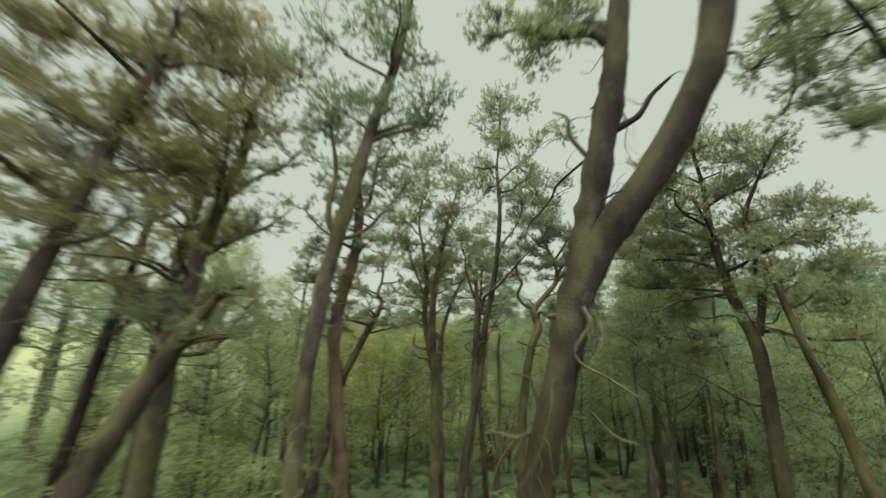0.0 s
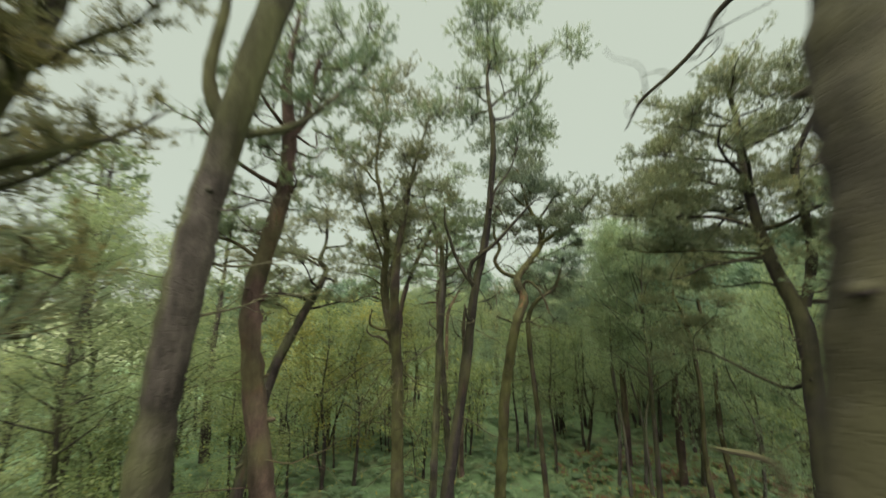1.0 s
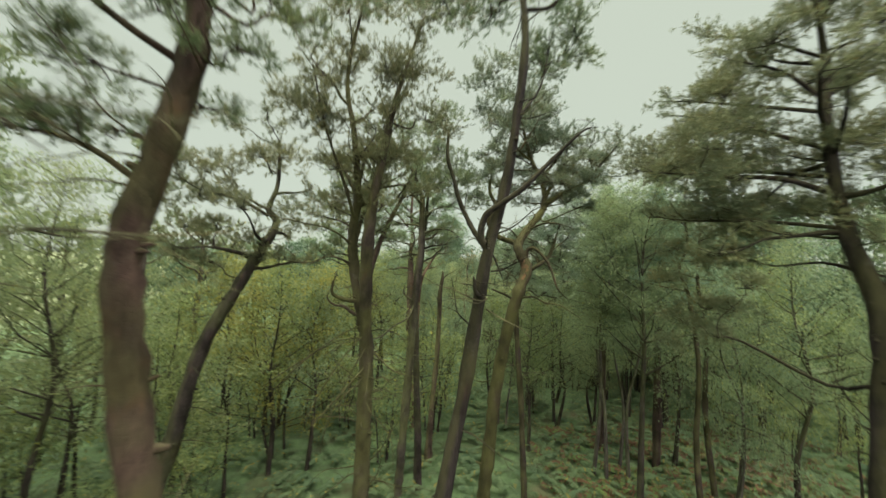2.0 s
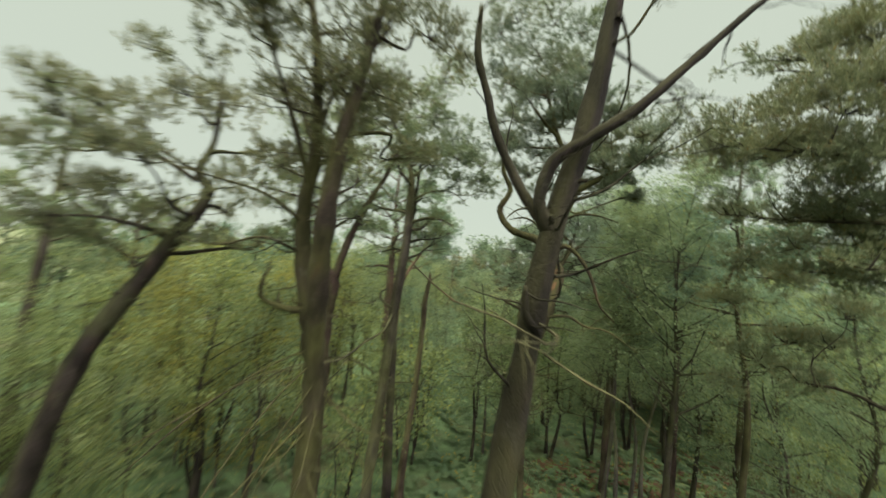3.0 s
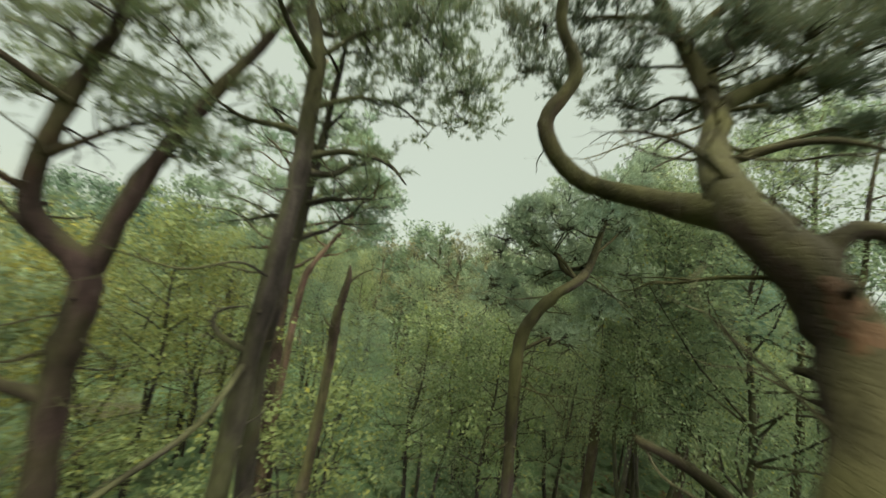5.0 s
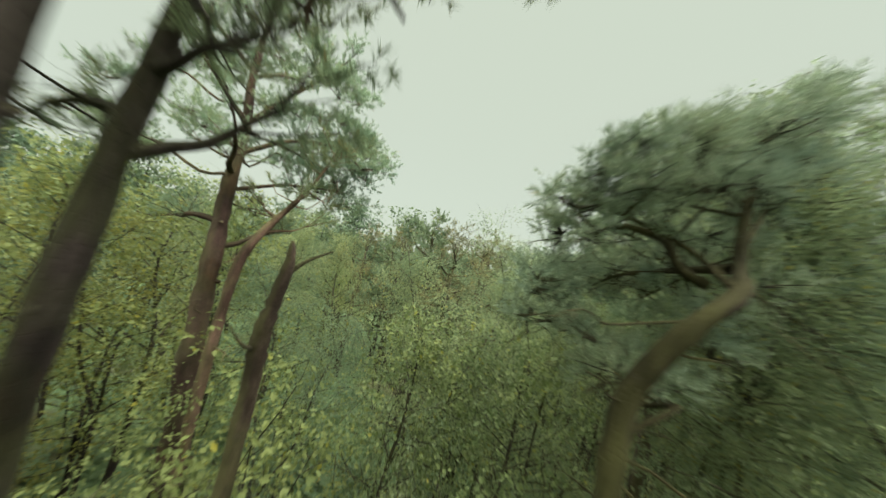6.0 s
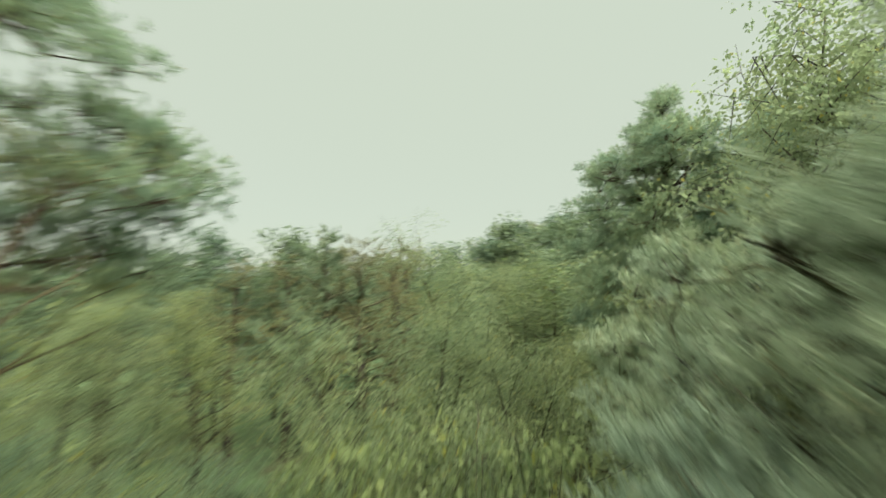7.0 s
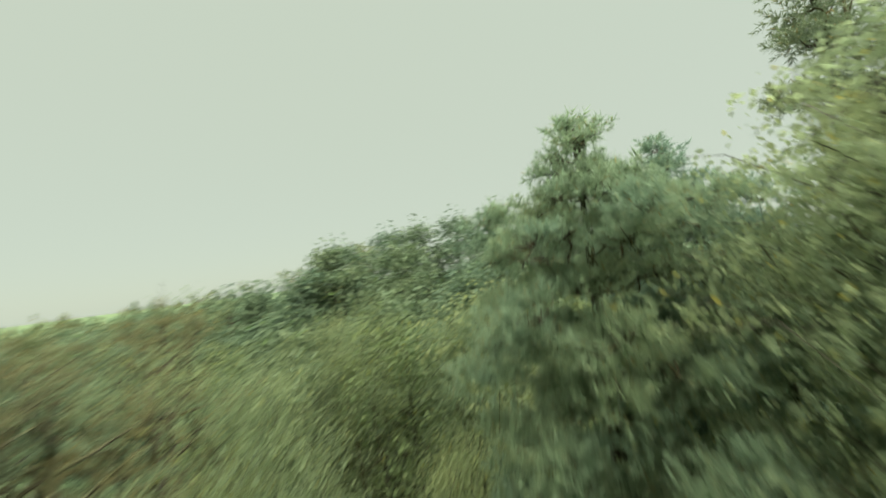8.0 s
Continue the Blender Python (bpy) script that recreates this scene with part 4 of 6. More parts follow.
pine("large forked Scots pine with grey-brown bark and a thick leaning limb",
     [(1.07, 4.06, 6.23, 0.170), (1.30, 3.94, 7.09, 0.175), (1.45, 3.90, 7.81, 0.184), (1.64, 3.98, 8.40, 0.184), (1.85, 4.10, 9.10, 0.175), (2.02, 4.03, 9.90, 0.170),
      (2.24, 3.94, 10.9, 0.161), (2.42, 3.86, 12.2, 0.138), (2.6, 3.8, 14.2, 0.083), (2.7, 3.8, 15.6, 0.037)],
     limbs=[[(2.31, 3.95, 11.5, 0.10), (2.04, 4.10, 11.85, 0.075), (1.55, 4.35, 12.0, 0.05), (1.15, 4.7, 12.5, 0.03), (0.7, 5.1, 12.7, 0.015)],
            [(2.3, 3.9, 11.7, 0.08), (2.2, 4.5, 12.4, 0.06), (1.9, 5.2, 12.9, 0.03), (1.6, 5.8, 13.0, 0.015)],
            [(3.22, 3.2, 12.4, 0.06), (3.8, 3.3, 12.2, 0.05), (4.5, 3.7, 11.6, 0.035), (5.1, 4.3, 11.2, 0.02), (5.5, 4.9, 11.1, 0.01)],
            [(3.2, 3.15, 12.9, 0.06), (4.0, 3.0, 12.6, 0.045), (4.8, 3.2, 11.9, 0.03), (5.6, 3.6, 11.6, 0.012)],
            [(3.22, 3.15, 12.0, 0.05), (3.9, 2.9, 11.5, 0.04), (4.6, 3.0, 10.6, 0.025), (5.2, 3.4, 10.2, 0.01)]],
     bare=[[(1.46, 3.92, 7.75, 0.10), (1.62, 3.90, 8.15, 0.165), (1.92, 3.86, 8.72, 0.188), (2.40, 3.66, 9.40, 0.185), (2.80, 3.44, 10.14, 0.182), (3.12, 3.28, 11.0, 0.172), (3.25, 3.2, 12.2, 0.155), (3.2, 3.1, 13.6, 0.10), (3.3, 3.0, 15.0, 0.05)],
           [(2.12, 4.0, 10.15, 0.06), (2.45, 3.86, 10.30, 0.04), (2.62, 3.78, 10.56, 0.03), (2.78, 3.6, 10.7, 0.016)],
           [(2.02, 4.03, 9.95, 0.02), (1.63, 4.50, 9.67, 0.017), (1.54, 4.62, 9.48, 0.015), (1.43, 4.78, 9.33, 0.014), (1.31, 4.95, 9.21, 0.011), (1.25, 5.05, 9.03, 0.006)],
           [(1.95, 4.05, 9.7, 0.035), (1.72, 4.2, 10.2, 0.026), (1.75, 4.35, 10.6, 0.018), (1.6, 4.5, 10.8, 0.01)]],
     pale=[[(1.04, 4.07, 6.57, 0.028), (0.84, 4.13, 6.47, 0.025), (0.63, 4.19, 6.50, 0.016), (0.52, 4.23, 6.51, 0.010)],
           [(0.84, 4.13, 6.47, 0.022), (0.68, 4.18, 6.26, 0.019), (0.57, 4.21, 6.02, 0.012), (0.55, 4.22, 5.83, 0.009)],
           [(1.10, 4.05, 6.69, 0.025), (1.03, 4.07, 6.97, 0.019), (0.98, 4.09, 7.10, 0.013), (0.80, 4.14, 7.14, 0.010)],
           [(1.50, 3.72, 7.87, 0.029), (1.56, 3.70, 7.69, 0.025), (1.40, 3.75, 7.44, 0.025), (1.45, 3.74, 7.29, 0.019), (1.68, 3.67, 7.16, 0.015), (1.92, 3.59, 7.00, 0.009)],
           [(1.62, 3.68, 7.78, 0.022), (1.67, 3.67, 7.54, 0.019), (1.56, 3.70, 7.30, 0.012)],
           [(1.50, 3.72, 6.83, 0.018), (1.69, 3.66, 6.63, 0.015), (1.88, 3.60, 6.57, 0.009)],
           [(0.92, 4.10, 6.51, 0.019), (0.77, 4.15, 6.21, 0.015), (0.82, 4.13, 6.00, 0.012), (0.73, 4.16, 5.83, 0.006)]],
     bark=BARK_BROWN, n=5, low=0.82, reach=1.6, dead=10, seed=11, sides=18, pads=PADS_A + PADS_AR)

pine("tall straight Scots pine with olive-grey bark",
     [(-2.25, 5.86, 5.54, 0.148), (-2.22, 5.84, 6.45, 0.139), (-2.17, 5.82, 7.15, 0.134), (-2.07, 5.80, 8.0, 0.131), (-1.98, 5.79, 8.6, 0.128), (-1.70, 5.80, 10.0, 0.120), (-1.40, 5.95, 11.6, 0.105), (-1.05, 6.11, 13.2, 0.09), (-0.8, 6.2, 15.0, 0.05)],
     limbs=[[(-1.88, 5.79, 9.10, 0.065), (-2.06, 5.76, 9.60, 0.052), (-2.00, 5.78, 10.4, 0.042), (-2.12, 5.74, 11.1, 0.03), (-2.3, 5.8, 11.9, 0.012)],
            [(-1.87, 5.80, 9.1, 0.045), (-1.48, 6.1, 9.38, 0.035), (-1.2, 6.4, 9.85, 0.025), (-0.9, 6.8, 10.5, 0.012)],
            [(-1.45, 6.0, 11.3, 0.05), (-0.8, 6.5, 11.9, 0.035), (-0.2, 6.9, 12.1, 0.015)]],
     bark=BARK_GREY, n=6, low=0.72, reach=1.7, dead=12, seed=12, sides=16, pads=PADS_F)

pine("Scots pine with a smooth reddish-brown trunk",
     [(-2.50, 9.23, 4.96, 0.19), (-2.73, 9.16, 6.66, 0.168), (-2.81, 9.13, 7.77, 0.158), (-2.64, 9.19, 8.69, 0.148), (-2.44, 9.25, 9.85, 0.135), (-2.43, 9.26, 10.9, 0.12), (-2.52, 9.22, 11.9, 0.09), (-2.4, 9.3, 13.4, 0.04)],
     limbs=[[(-2.47, 9.24, 9.75, 0.05), (-2.94, 9.08, 9.98, 0.034), (-3.40, 8.93, 10.30, 0.024), (-3.8, 8.8, 10.75, 0.012)],
            [(-2.47, 9.24, 10.7, 0.075), (-2.20, 9.33, 11.13, 0.068), (-2.12, 9.36, 11.62, 0.055), (-2.0, 9.4, 12.6, 0.03)],
            [(-2.7, 9.2, 8.4, 0.035), (-3.2, 9.0, 8.75, 0.025), (-3.9, 8.9, 8.8, 0.014)]],
     bark=BARK_RUST, n=7, low=0.68, reach=1.5, dead=16, seed=13, sides=14, pads=PADS_R)

pine("multi-stemmed Scots pine with mossy bark and upswept limbs",
     [(-0.22, 12.51, 4.53, 0.153), (-0.24, 12.51, 5.84, 0.144), (-0.36, 12.52, 6.70, 0.140), (-0.58, 12.58, 7.60, 0.110), (-0.66, 12.64, 8.40, 0.098), (-0.60, 12.60, 9.23, 0.082), (-0.75, 12.56, 10.50, 0.060), (-0.95, 12.52, 11.80, 0.040), (-0.60, 12.50, 14.00, 0.020)],
     limbs=[[(-0.27, 12.46, 6.10, 0.120), (-0.33, 12.30, 7.00, 0.132), (-0.36, 12.12, 8.00, 0.125), (-0.30, 12.05, 9.00, 0.105), (-0.15, 12.00, 10.00, 0.080), (0.10, 12.10, 11.40, 0.045), (0.60, 12.20, 13.20, 0.017)],
            [(-0.62, 12.60, 8.60, 0.040), (-0.90, 12.30, 9.40, 0.032), (-1.30, 12.10, 10.40, 0.022), (-1.60, 11.90, 11.60, 0.008)],
            [(-0.60, 12.60, 9.30, 0.040), (-0.45, 12.90, 10.20, 0.032), (0.10, 13.00, 11.20, 0.022), (0.50, 13.00, 12.40, 0.008)]],
     bare=[[(-0.46, 12.50, 6.95, 0.052), (-0.72, 12.40, 6.98, 0.042), (-0.97, 12.30, 7.10, 0.034), (-0.99, 12.25, 7.30, 0.024), (-0.92, 12.25, 7.50, 0.010)],
           [(-0.30, 12.40, 6.30, 0.013), (-0.70, 12.10, 5.90, 0.010), (-1.10, 11.80, 5.30, 0.010), (-1.30, 11.60, 4.90, 0.005)],
           [(-0.30, 12.40, 6.50, 0.013), (-0.80, 12.20, 6.30, 0.010), (-1.40, 11.90, 5.90, 0.010), (-1.90, 11.70, 5.40, 0.005)],
           [(-0.28, 12.36, 6.00, 0.013), (-0.60, 12.00, 5.50, 0.010), (-0.90, 11.70, 4.90, 0.010), (-1.00, 11.50, 4.40, 0.005)],
           [(-0.30, 12.50, 6.20, 0.013), (-0.90, 12.50, 6.10, 0.010), (-1.60, 12.40, 5.70, 0.010), (-2.20, 12.30, 5.30, 0.005)],
           [(-0.28, 12.40, 5.60, 0.020), (-0.80, 12.10, 5.10, 0.014), (-1.30, 11.90, 4.60, 0.006)],
           [(-0.60, 12.58, 7.70, 0.026), (-1.05, 12.30, 7.85, 0.018), (-1.50, 12.20, 7.70, 0.012), (-2.00, 12.10, 7.75, 0.005)],
           [(-0.62, 12.60, 8.10, 0.026), (-1.10, 12.40, 8.40, 0.018), (-1.70, 12.30, 8.50, 0.012), (-2.30, 12.30, 8.60, 0.005)],
           [(-0.10, 12.40, 5.90, 0.020), (0.30, 12.10, 5.60, 0.014), (0.80, 11.90, 5.50, 0.006)]],
     bark=BARK_MOSSY, needles=NEEDLE_SHADE, n=9, low=0.60, reach=1.6, dead=40, seed=14, sides=16, rise=0.6, pads=PADS_C)

pine("Scots pine with mossy trunk, twisting side limb and forked top",
     [(0.56, 9.60, 4.00, 0.109), (0.98, 9.66, 6.29, 0.095), (1.20, 9.68, 7.84, 0.089), (1.42, 9.60, 8.90, 0.076), (1.56, 9.56, 10.00, 0.066), (1.64, 9.54, 11.20, 0.056), (1.62, 9.80, 12.60, 0.040), (1.84, 10.40, 13.80, 0.030), (1.90, 10.60, 15.20, 0.013)],
     limbs=[[(1.52, 9.50, 9.60, 0.034), (1.80, 9.90, 10.20, 0.028), (2.30, 10.20, 10.90, 0.019), (2.60, 10.40, 11.90, 0.009)],
            [(1.62, 9.70, 12.00, 0.034), (2.20, 10.10, 12.70, 0.026), (2.90, 10.40, 13.40, 0.017), (3.40, 10.60, 14.20, 0.009)]],
     bare=[[(1.30, 9.70, 7.70, 0.016), (1.51, 9.74, 7.74, 0.012), (1.57, 9.62, 7.80, 0.010), (1.65, 9.48, 7.88, 0.007), (1.72, 9.34, 7.94, 0.004)],
           [(1.20, 9.68, 8.05, 0.060), (1.02, 9.78, 8.30, 0.039), (0.84, 9.92, 8.74, 0.033), (0.76, 9.98, 9.06, 0.031), (0.66, 10.02, 9.40, 0.029), (0.66, 10.04, 9.80, 0.019)],
           [(1.22, 9.66, 8.00, 0.056), (1.10, 9.66, 8.22, 0.048), (1.15, 9.60, 8.50, 0.045), (1.32, 9.45, 8.66, 0.041), (1.55, 9.30, 8.86, 0.037), (1.90, 9.15, 9.26, 0.028), (2.25, 9.00, 9.65, 0.017), (2.50, 9.00, 9.75, 0.007)],
           [(1.15, 9.62, 7.30, 0.034), (1.02, 9.58, 7.42, 0.029), (0.98, 9.56, 7.62, 0.015)]],
     pale=[[(1.20, 9.61, 7.17, 0.011), (1.38, 9.41, 7.05, 0.010), (1.54, 9.24, 6.97, 0.008), (1.66, 9.12, 6.84, 0.004)]],
     bark=BARK_BROWN, n=6, low=0.74, reach=1.0, dead=20, seed=15, sides=16, pads=PADS_B, dead_az=(-1.7, 1.1))

CROOKED = [(2.80, 12.66, 5.0, 0.148), (2.95, 12.52, 6.2, 0.139), (3.12, 12.40, 7.1, 0.133), (3.42, 12.52, 7.72, 0.134), (3.40, 12.72, 8.10, 0.125), (3.42, 12.98, 8.40, 0.113), (3.95, 13.35, 8.95, 0.101), (4.5, 13.6, 9.55, 0.094), (4.65, 13.95, 10.3, 0.070), (4.42, 14.3, 11.2, 0.055), (4.2, 14.6, 12.6, 0.035)]
crooked = pine("crooked Scots pine with S-bent limb, rusty patch and dark crown", CROOKED,
     limbs=[[(4.5, 13.6, 9.6, 0.08), (5.0, 13.45, 9.95, 0.066), (5.45, 13.1, 10.25, 0.05), (5.8, 12.8, 10.8, 0.03), (6.1, 12.5, 11.3, 0.012)],
            [(4.55, 13.7, 9.8, 0.06), (5.1, 13.9, 10.5, 0.045), (5.7, 13.8, 11.1, 0.03), (6.1, 13.6, 11.6, 0.012)],
            [(4.55, 14.0, 10.4, 0.05), (4.9, 13.6, 11.0, 0.04), (5.2, 13.3, 11.6, 0.02)],
            [(4.45, 14.2, 11.0, 0.04), (4.0, 14.2, 11.3, 0.03), (3.6, 14.4, 11.9, 0.012)]],
     bare=[[(3.42, 12.95, 8.35, 0.11), (3.52, 13.4, 8.48, 0.085), (3.28, 13.95, 8.68, 0.07), (3.08, 14.15, 9.08, 0.064), (3.24, 14.06, 9.53, 0.056), (3.08, 14.16, 9.98, 0.048), (3.12, 14.14, 10.5, 0.03), (3.3, 14.3, 11.0, 0.012)],
           [(3.15, 12.36, 7.08, 0.028), (3.40, 12.14, 7.15, 0.021), (3.62, 11.96, 7.03, 0.018), (3.86, 11.76, 7.00, 0.014), (4.2, 11.5, 6.75, 0.007)],
           [(3.47, 12.65, 7.95, 0.062), (3.48, 12.63, 8.21, 0.052), (3.57, 12.54, 8.30, 0.044), (3.70, 12.42, 8.20, 0.036), (3.86, 12.30, 7.95, 0.031), (3.95, 12.22, 7.68, 0.026), (4.04, 12.14, 7.35, 0.020), (4.20, 11.98, 7.12, 0.010)],
           [(3.90, 13.25, 8.85, 0.030), (4.10, 12.90, 8.98, 0.024), (4.35, 12.65, 8.96, 0.018), (4.60, 12.45, 8.85, 0.008)],
           [(3.50, 12.90, 8.40, 0.026), (3.35, 13.20, 8.75, 0.020), (3.20, 13.40, 8.85, 0.014), (2.95, 13.45, 8.78, 0.006)],
           [(3.14, 12.48, 6.92, 0.036), (3.34, 12.80, 6.96, 0.032), (3.10, 12.92, 7.11, 0.027), (2.73, 12.97, 7.25, 0.017)]],
     pale=[[(3.16, 12.48, 6.84, 0.020), (3.45, 12.88, 6.84, 0.016), (3.78, 13.34, 6.73, 0.012), (4.00, 13.60, 6.82, 0.005)]],
     bark=BARK_OLIVE, needles=NEEDLE_DARK, n=6, low=0.80, reach=1.6, dead=14, seed=16, sides=16, rise=0.2, per_metre=9, pads=PADS_S, pad_fill=11)



def bark_patch(tree, rows, z0, z1, way, width):
    """A ragged sheet of bark, a little proud of the trunk, between two heights on the side that faces `way`."""
    rng = np.random.default_rng(9)
    curve = glide(rows, 14)
    curve = curve[(curve[:, 2] > z0) & (curve[:, 2] < z1)]
    middle = math.atan2(way[1], way[0])
    verts, faces, across = [], [], 9
    for i, (x, y, z, r) in enumerate(curve):
        u = (i + 0.5) / len(curve)
        half = width * math.sin(math.pi * u) ** 0.6 * rng.uniform(0.75, 1.15)
        for j in range(across):
            a = middle + half * (2 * j / (across - 1) - 1) + rng.normal(0, 0.03)
            lift = r * (1.075 if 0 < j < across - 1 else 0.97)
            verts.append((x + lift * math.cos(a) - tree.location[0], y + lift * math.sin(a) - tree.location[1], z))
            if i and j:
                k = i * across + j
                faces.append((k, k - 1, k - 1 - across, k - across))
    mesh_object("bark_patch", np.array(verts), np.array(faces), BARK_FLAKE, tree, "bare rust-orange bark patch", smooth=True)


bark_patch(crooked, CROOKED, 7.52, 8.06, (-0.72, -0.69), 0.80)

pine("Y-forked Scots pine with dark lower trunk and rusty upper limbs",
     [(0.00, 16.95, 2.60, 0.148), (-0.08, 16.95, 5.00, 0.133), (-0.11, 16.94, 6.27, 0.130), (-0.08, 16.95, 7.15, 0.133), (-0.56, 16.92, 7.75, 0.091), (-0.50, 16.93, 8.75, 0.078), (-0.26, 16.94, 9.77, 0.065), (-0.06, 16.95, 11.20, 0.035), (0.10, 16.95, 12.40, 0.016)],
     limbs=[[(-0.08, 16.95, 7.10, 0.117), (0.17, 16.96, 8.20, 0.098), (0.64, 16.99, 9.42, 0.078), (1.04, 17.01, 10.30, 0.055), (1.40, 16.95, 11.50, 0.023)],
            [(-0.45, 16.85, 8.80, 0.039), (-1.10, 16.65, 9.10, 0.027), (-1.80, 16.55, 9.20, 0.016), (-2.30, 16.35, 9.40, 0.008)],
            [(-0.20, 16.95, 10.00, 0.031), (-0.80, 16.75, 10.50, 0.023), (-1.50, 16.55, 10.90, 0.009)]],
     bare=[[(-0.12, 16.94, 5.91, 0.075), (-0.50, 16.89, 6.10, 0.060), (-0.80, 16.85, 6.32, 0.046), (-1.10, 16.80, 6.37, 0.038), (-1.32, 16.77, 6.58, 0.024), (-1.27, 16.78, 6.85, 0.010)],
           [(-0.56, 16.90, 7.85, 0.034), (-0.80, 16.86, 8.00, 0.030), (-1.07, 16.81, 8.03, 0.024), (-1.44, 16.76, 7.96, 0.018), (-1.71, 16.72, 7.75, 0.014), (-1.97, 16.68, 7.61, 0.006)],
           [(-0.52, 16.92, 7.50, 0.026), (-0.90, 17.05, 7.82, 0.020), (-1.30, 17.15, 7.99, 0.014), (-1.67, 17.20, 8.11, 0.006)]],
     bark=BARK_RED, n=8, low=0.64, reach=1.8, dead=22, seed=17, sides=14, rise=0.25, pads=PADS_Y)

pine("slender Scots pine with knotty trunk and drooping side branch",
     [(1.30, 16.52, 2.00, 0.136), (1.43, 16.50, 4.60, 0.125), (1.48, 16.49, 6.30, 0.114), (1.61, 16.46, 8.44, 0.104), (1.60, 16.46, 9.31, 0.100), (1.56, 16.48, 10.10, 0.082), (1.30, 16.52, 10.80, 0.060), (0.95, 16.58, 11.50, 0.043), (0.75, 16.62, 12.70, 0.025)],
     limbs=[[(1.56, 16.50, 10.00, 0.038), (2.00, 16.40, 10.50, 0.029), (2.50, 16.30, 10.80, 0.021), (3.00, 16.20, 10.60, 0.010)],
            [(1.60, 16.45, 9.40, 0.034), (2.10, 16.50, 9.75, 0.025), (2.70, 16.60, 9.90, 0.017), (3.20, 16.60, 9.70, 0.008)]],
     bare=[[(1.63, 16.45, 8.83, 0.042), (2.10, 16.38, 9.02, 0.034), (2.58, 16.29, 9.00, 0.025), (2.86, 16.25, 8.80, 0.010)],
           [(1.46, 16.46, 6.55, 0.040), (1.28, 16.42, 6.66, 0.036), (1.15, 16.40, 6.76, 0.031), (1.08, 16.40, 6.90, 0.026), (1.16, 16.40, 7.02, 0.016), (1.38, 16.35, 7.08, 0.006)],
           [(1.46, 16.45, 6.45, 0.036), (1.16, 15.80, 6.12, 0.029), (0.68, 15.20, 5.96, 0.024), (0.14, 14.60, 5.74, 0.019), (-0.67, 14.00, 5.77, 0.013), (-1.20, 13.60, 5.50, 0.006)],
           [(1.52, 16.44, 7.40, 0.016), (1.20, 16.00, 7.55, 0.012), (0.80, 15.70, 7.45, 0.010), (0.30, 15.40, 7.60, 0.005)]],
     bark=BARK_GREY, n=8, low=0.66, reach=1.5, dead=14, seed=18, sides=14, pads=PADS_D)

pine("thin dark Scots pine growing close behind another trunk",
     [(1.95, 17.2, 2.0, 0.13), (1.75, 17.2, 4.82, 0.12), (1.67, 17.21, 6.17, 0.11), (1.77, 17.19, 7.6, 0.09), (1.9, 17.3, 9.2, 0.06), (2.0, 17.4, 11.0, 0.03)],
     bark=BARK_DARK, n=10, low=0.68, reach=1.2, dead=12, seed=19, sides=10)

pine("leaning Scots pine with dark bent top and flat foliage plates",
     [(-5.0, 15.2, 1.8, 0.21), (-4.69, 15.33, 3.30, 0.20), (-4.31, 15.48, 5.30, 0.175), (-3.55, 15.78, 7.15, 0.15), (-2.85, 16.04, 8.72, 0.115), (-3.05, 15.97, 9.2, 0.085), (-2.87, 16.05, 9.95, 0.06), (-2.9, 16.1, 11.2, 0.03)],
     limbs=[[(-3.05, 15.97, 9.0, 0.05), (-3.8, 15.7, 9.4, 0.04), (-4.6, 15.4, 9.5, 0.025), (-5.2, 15.2, 9.9, 0.012)],
            [(-3.3, 15.9, 7.8, 0.05), (-4.2, 15.5, 8.0, 0.035), (-5.0, 15.2, 7.9, 0.02)]],
     bark=BARK_DARK, needles=NEEDLE_SHADE, n=8, low=0.60, reach=2.0, dead=14, seed=20, sides=12, rise=0.1, tuft=0.17, pads=PADS_LEAN)


def snag():
    root = empty("dead_snag", 2.78, 18.72)
    rng = np.random.default_rng(4)
    rows = [(2.75, 18.73, -0.15, 0.16), (2.80, 18.72, 1.95, 0.11), (2.93, 18.68, 4.16, 0.10), (2.95, 18.67, 5.87, 0.09), (2.93, 18.67, 6.5, 0.10), (2.97, 18.67, 6.9, 0.08), (3.02, 18.66, 7.35, 0.06), (3.0, 18.66, 7.6, 0.02)]
    v, f = tube(glide([(a - 2.78, b - 18.72, c, r) for a, b, c, r in rows], 6), 12, 0.06, rng)
    mesh_object("trunk", v, f, SNAG_WOOD, root, smooth=True)
    for rows in ([(2.97, 18.67, 7.15, 0.03), (3.18, 18.68, 7.40, 0.022), (3.45, 18.66, 7.58, 0.008)],
                 [(2.9, 18.66, 6.4, 0.03), (2.75, 18.5, 6.5, 0.018), (2.6, 18.4, 6.7, 0.006)]):
        v, f = tube(glide([(a - 2.78, b - 18.72, c, r) for a, b, c, r in rows], 4), 6)
        mesh_object("dead_branch", v, f, DEAD_WOOD, root)
    tagged(root, "broken dead pine snag with pale bare wood and jagged top", "dead tree")


snag()

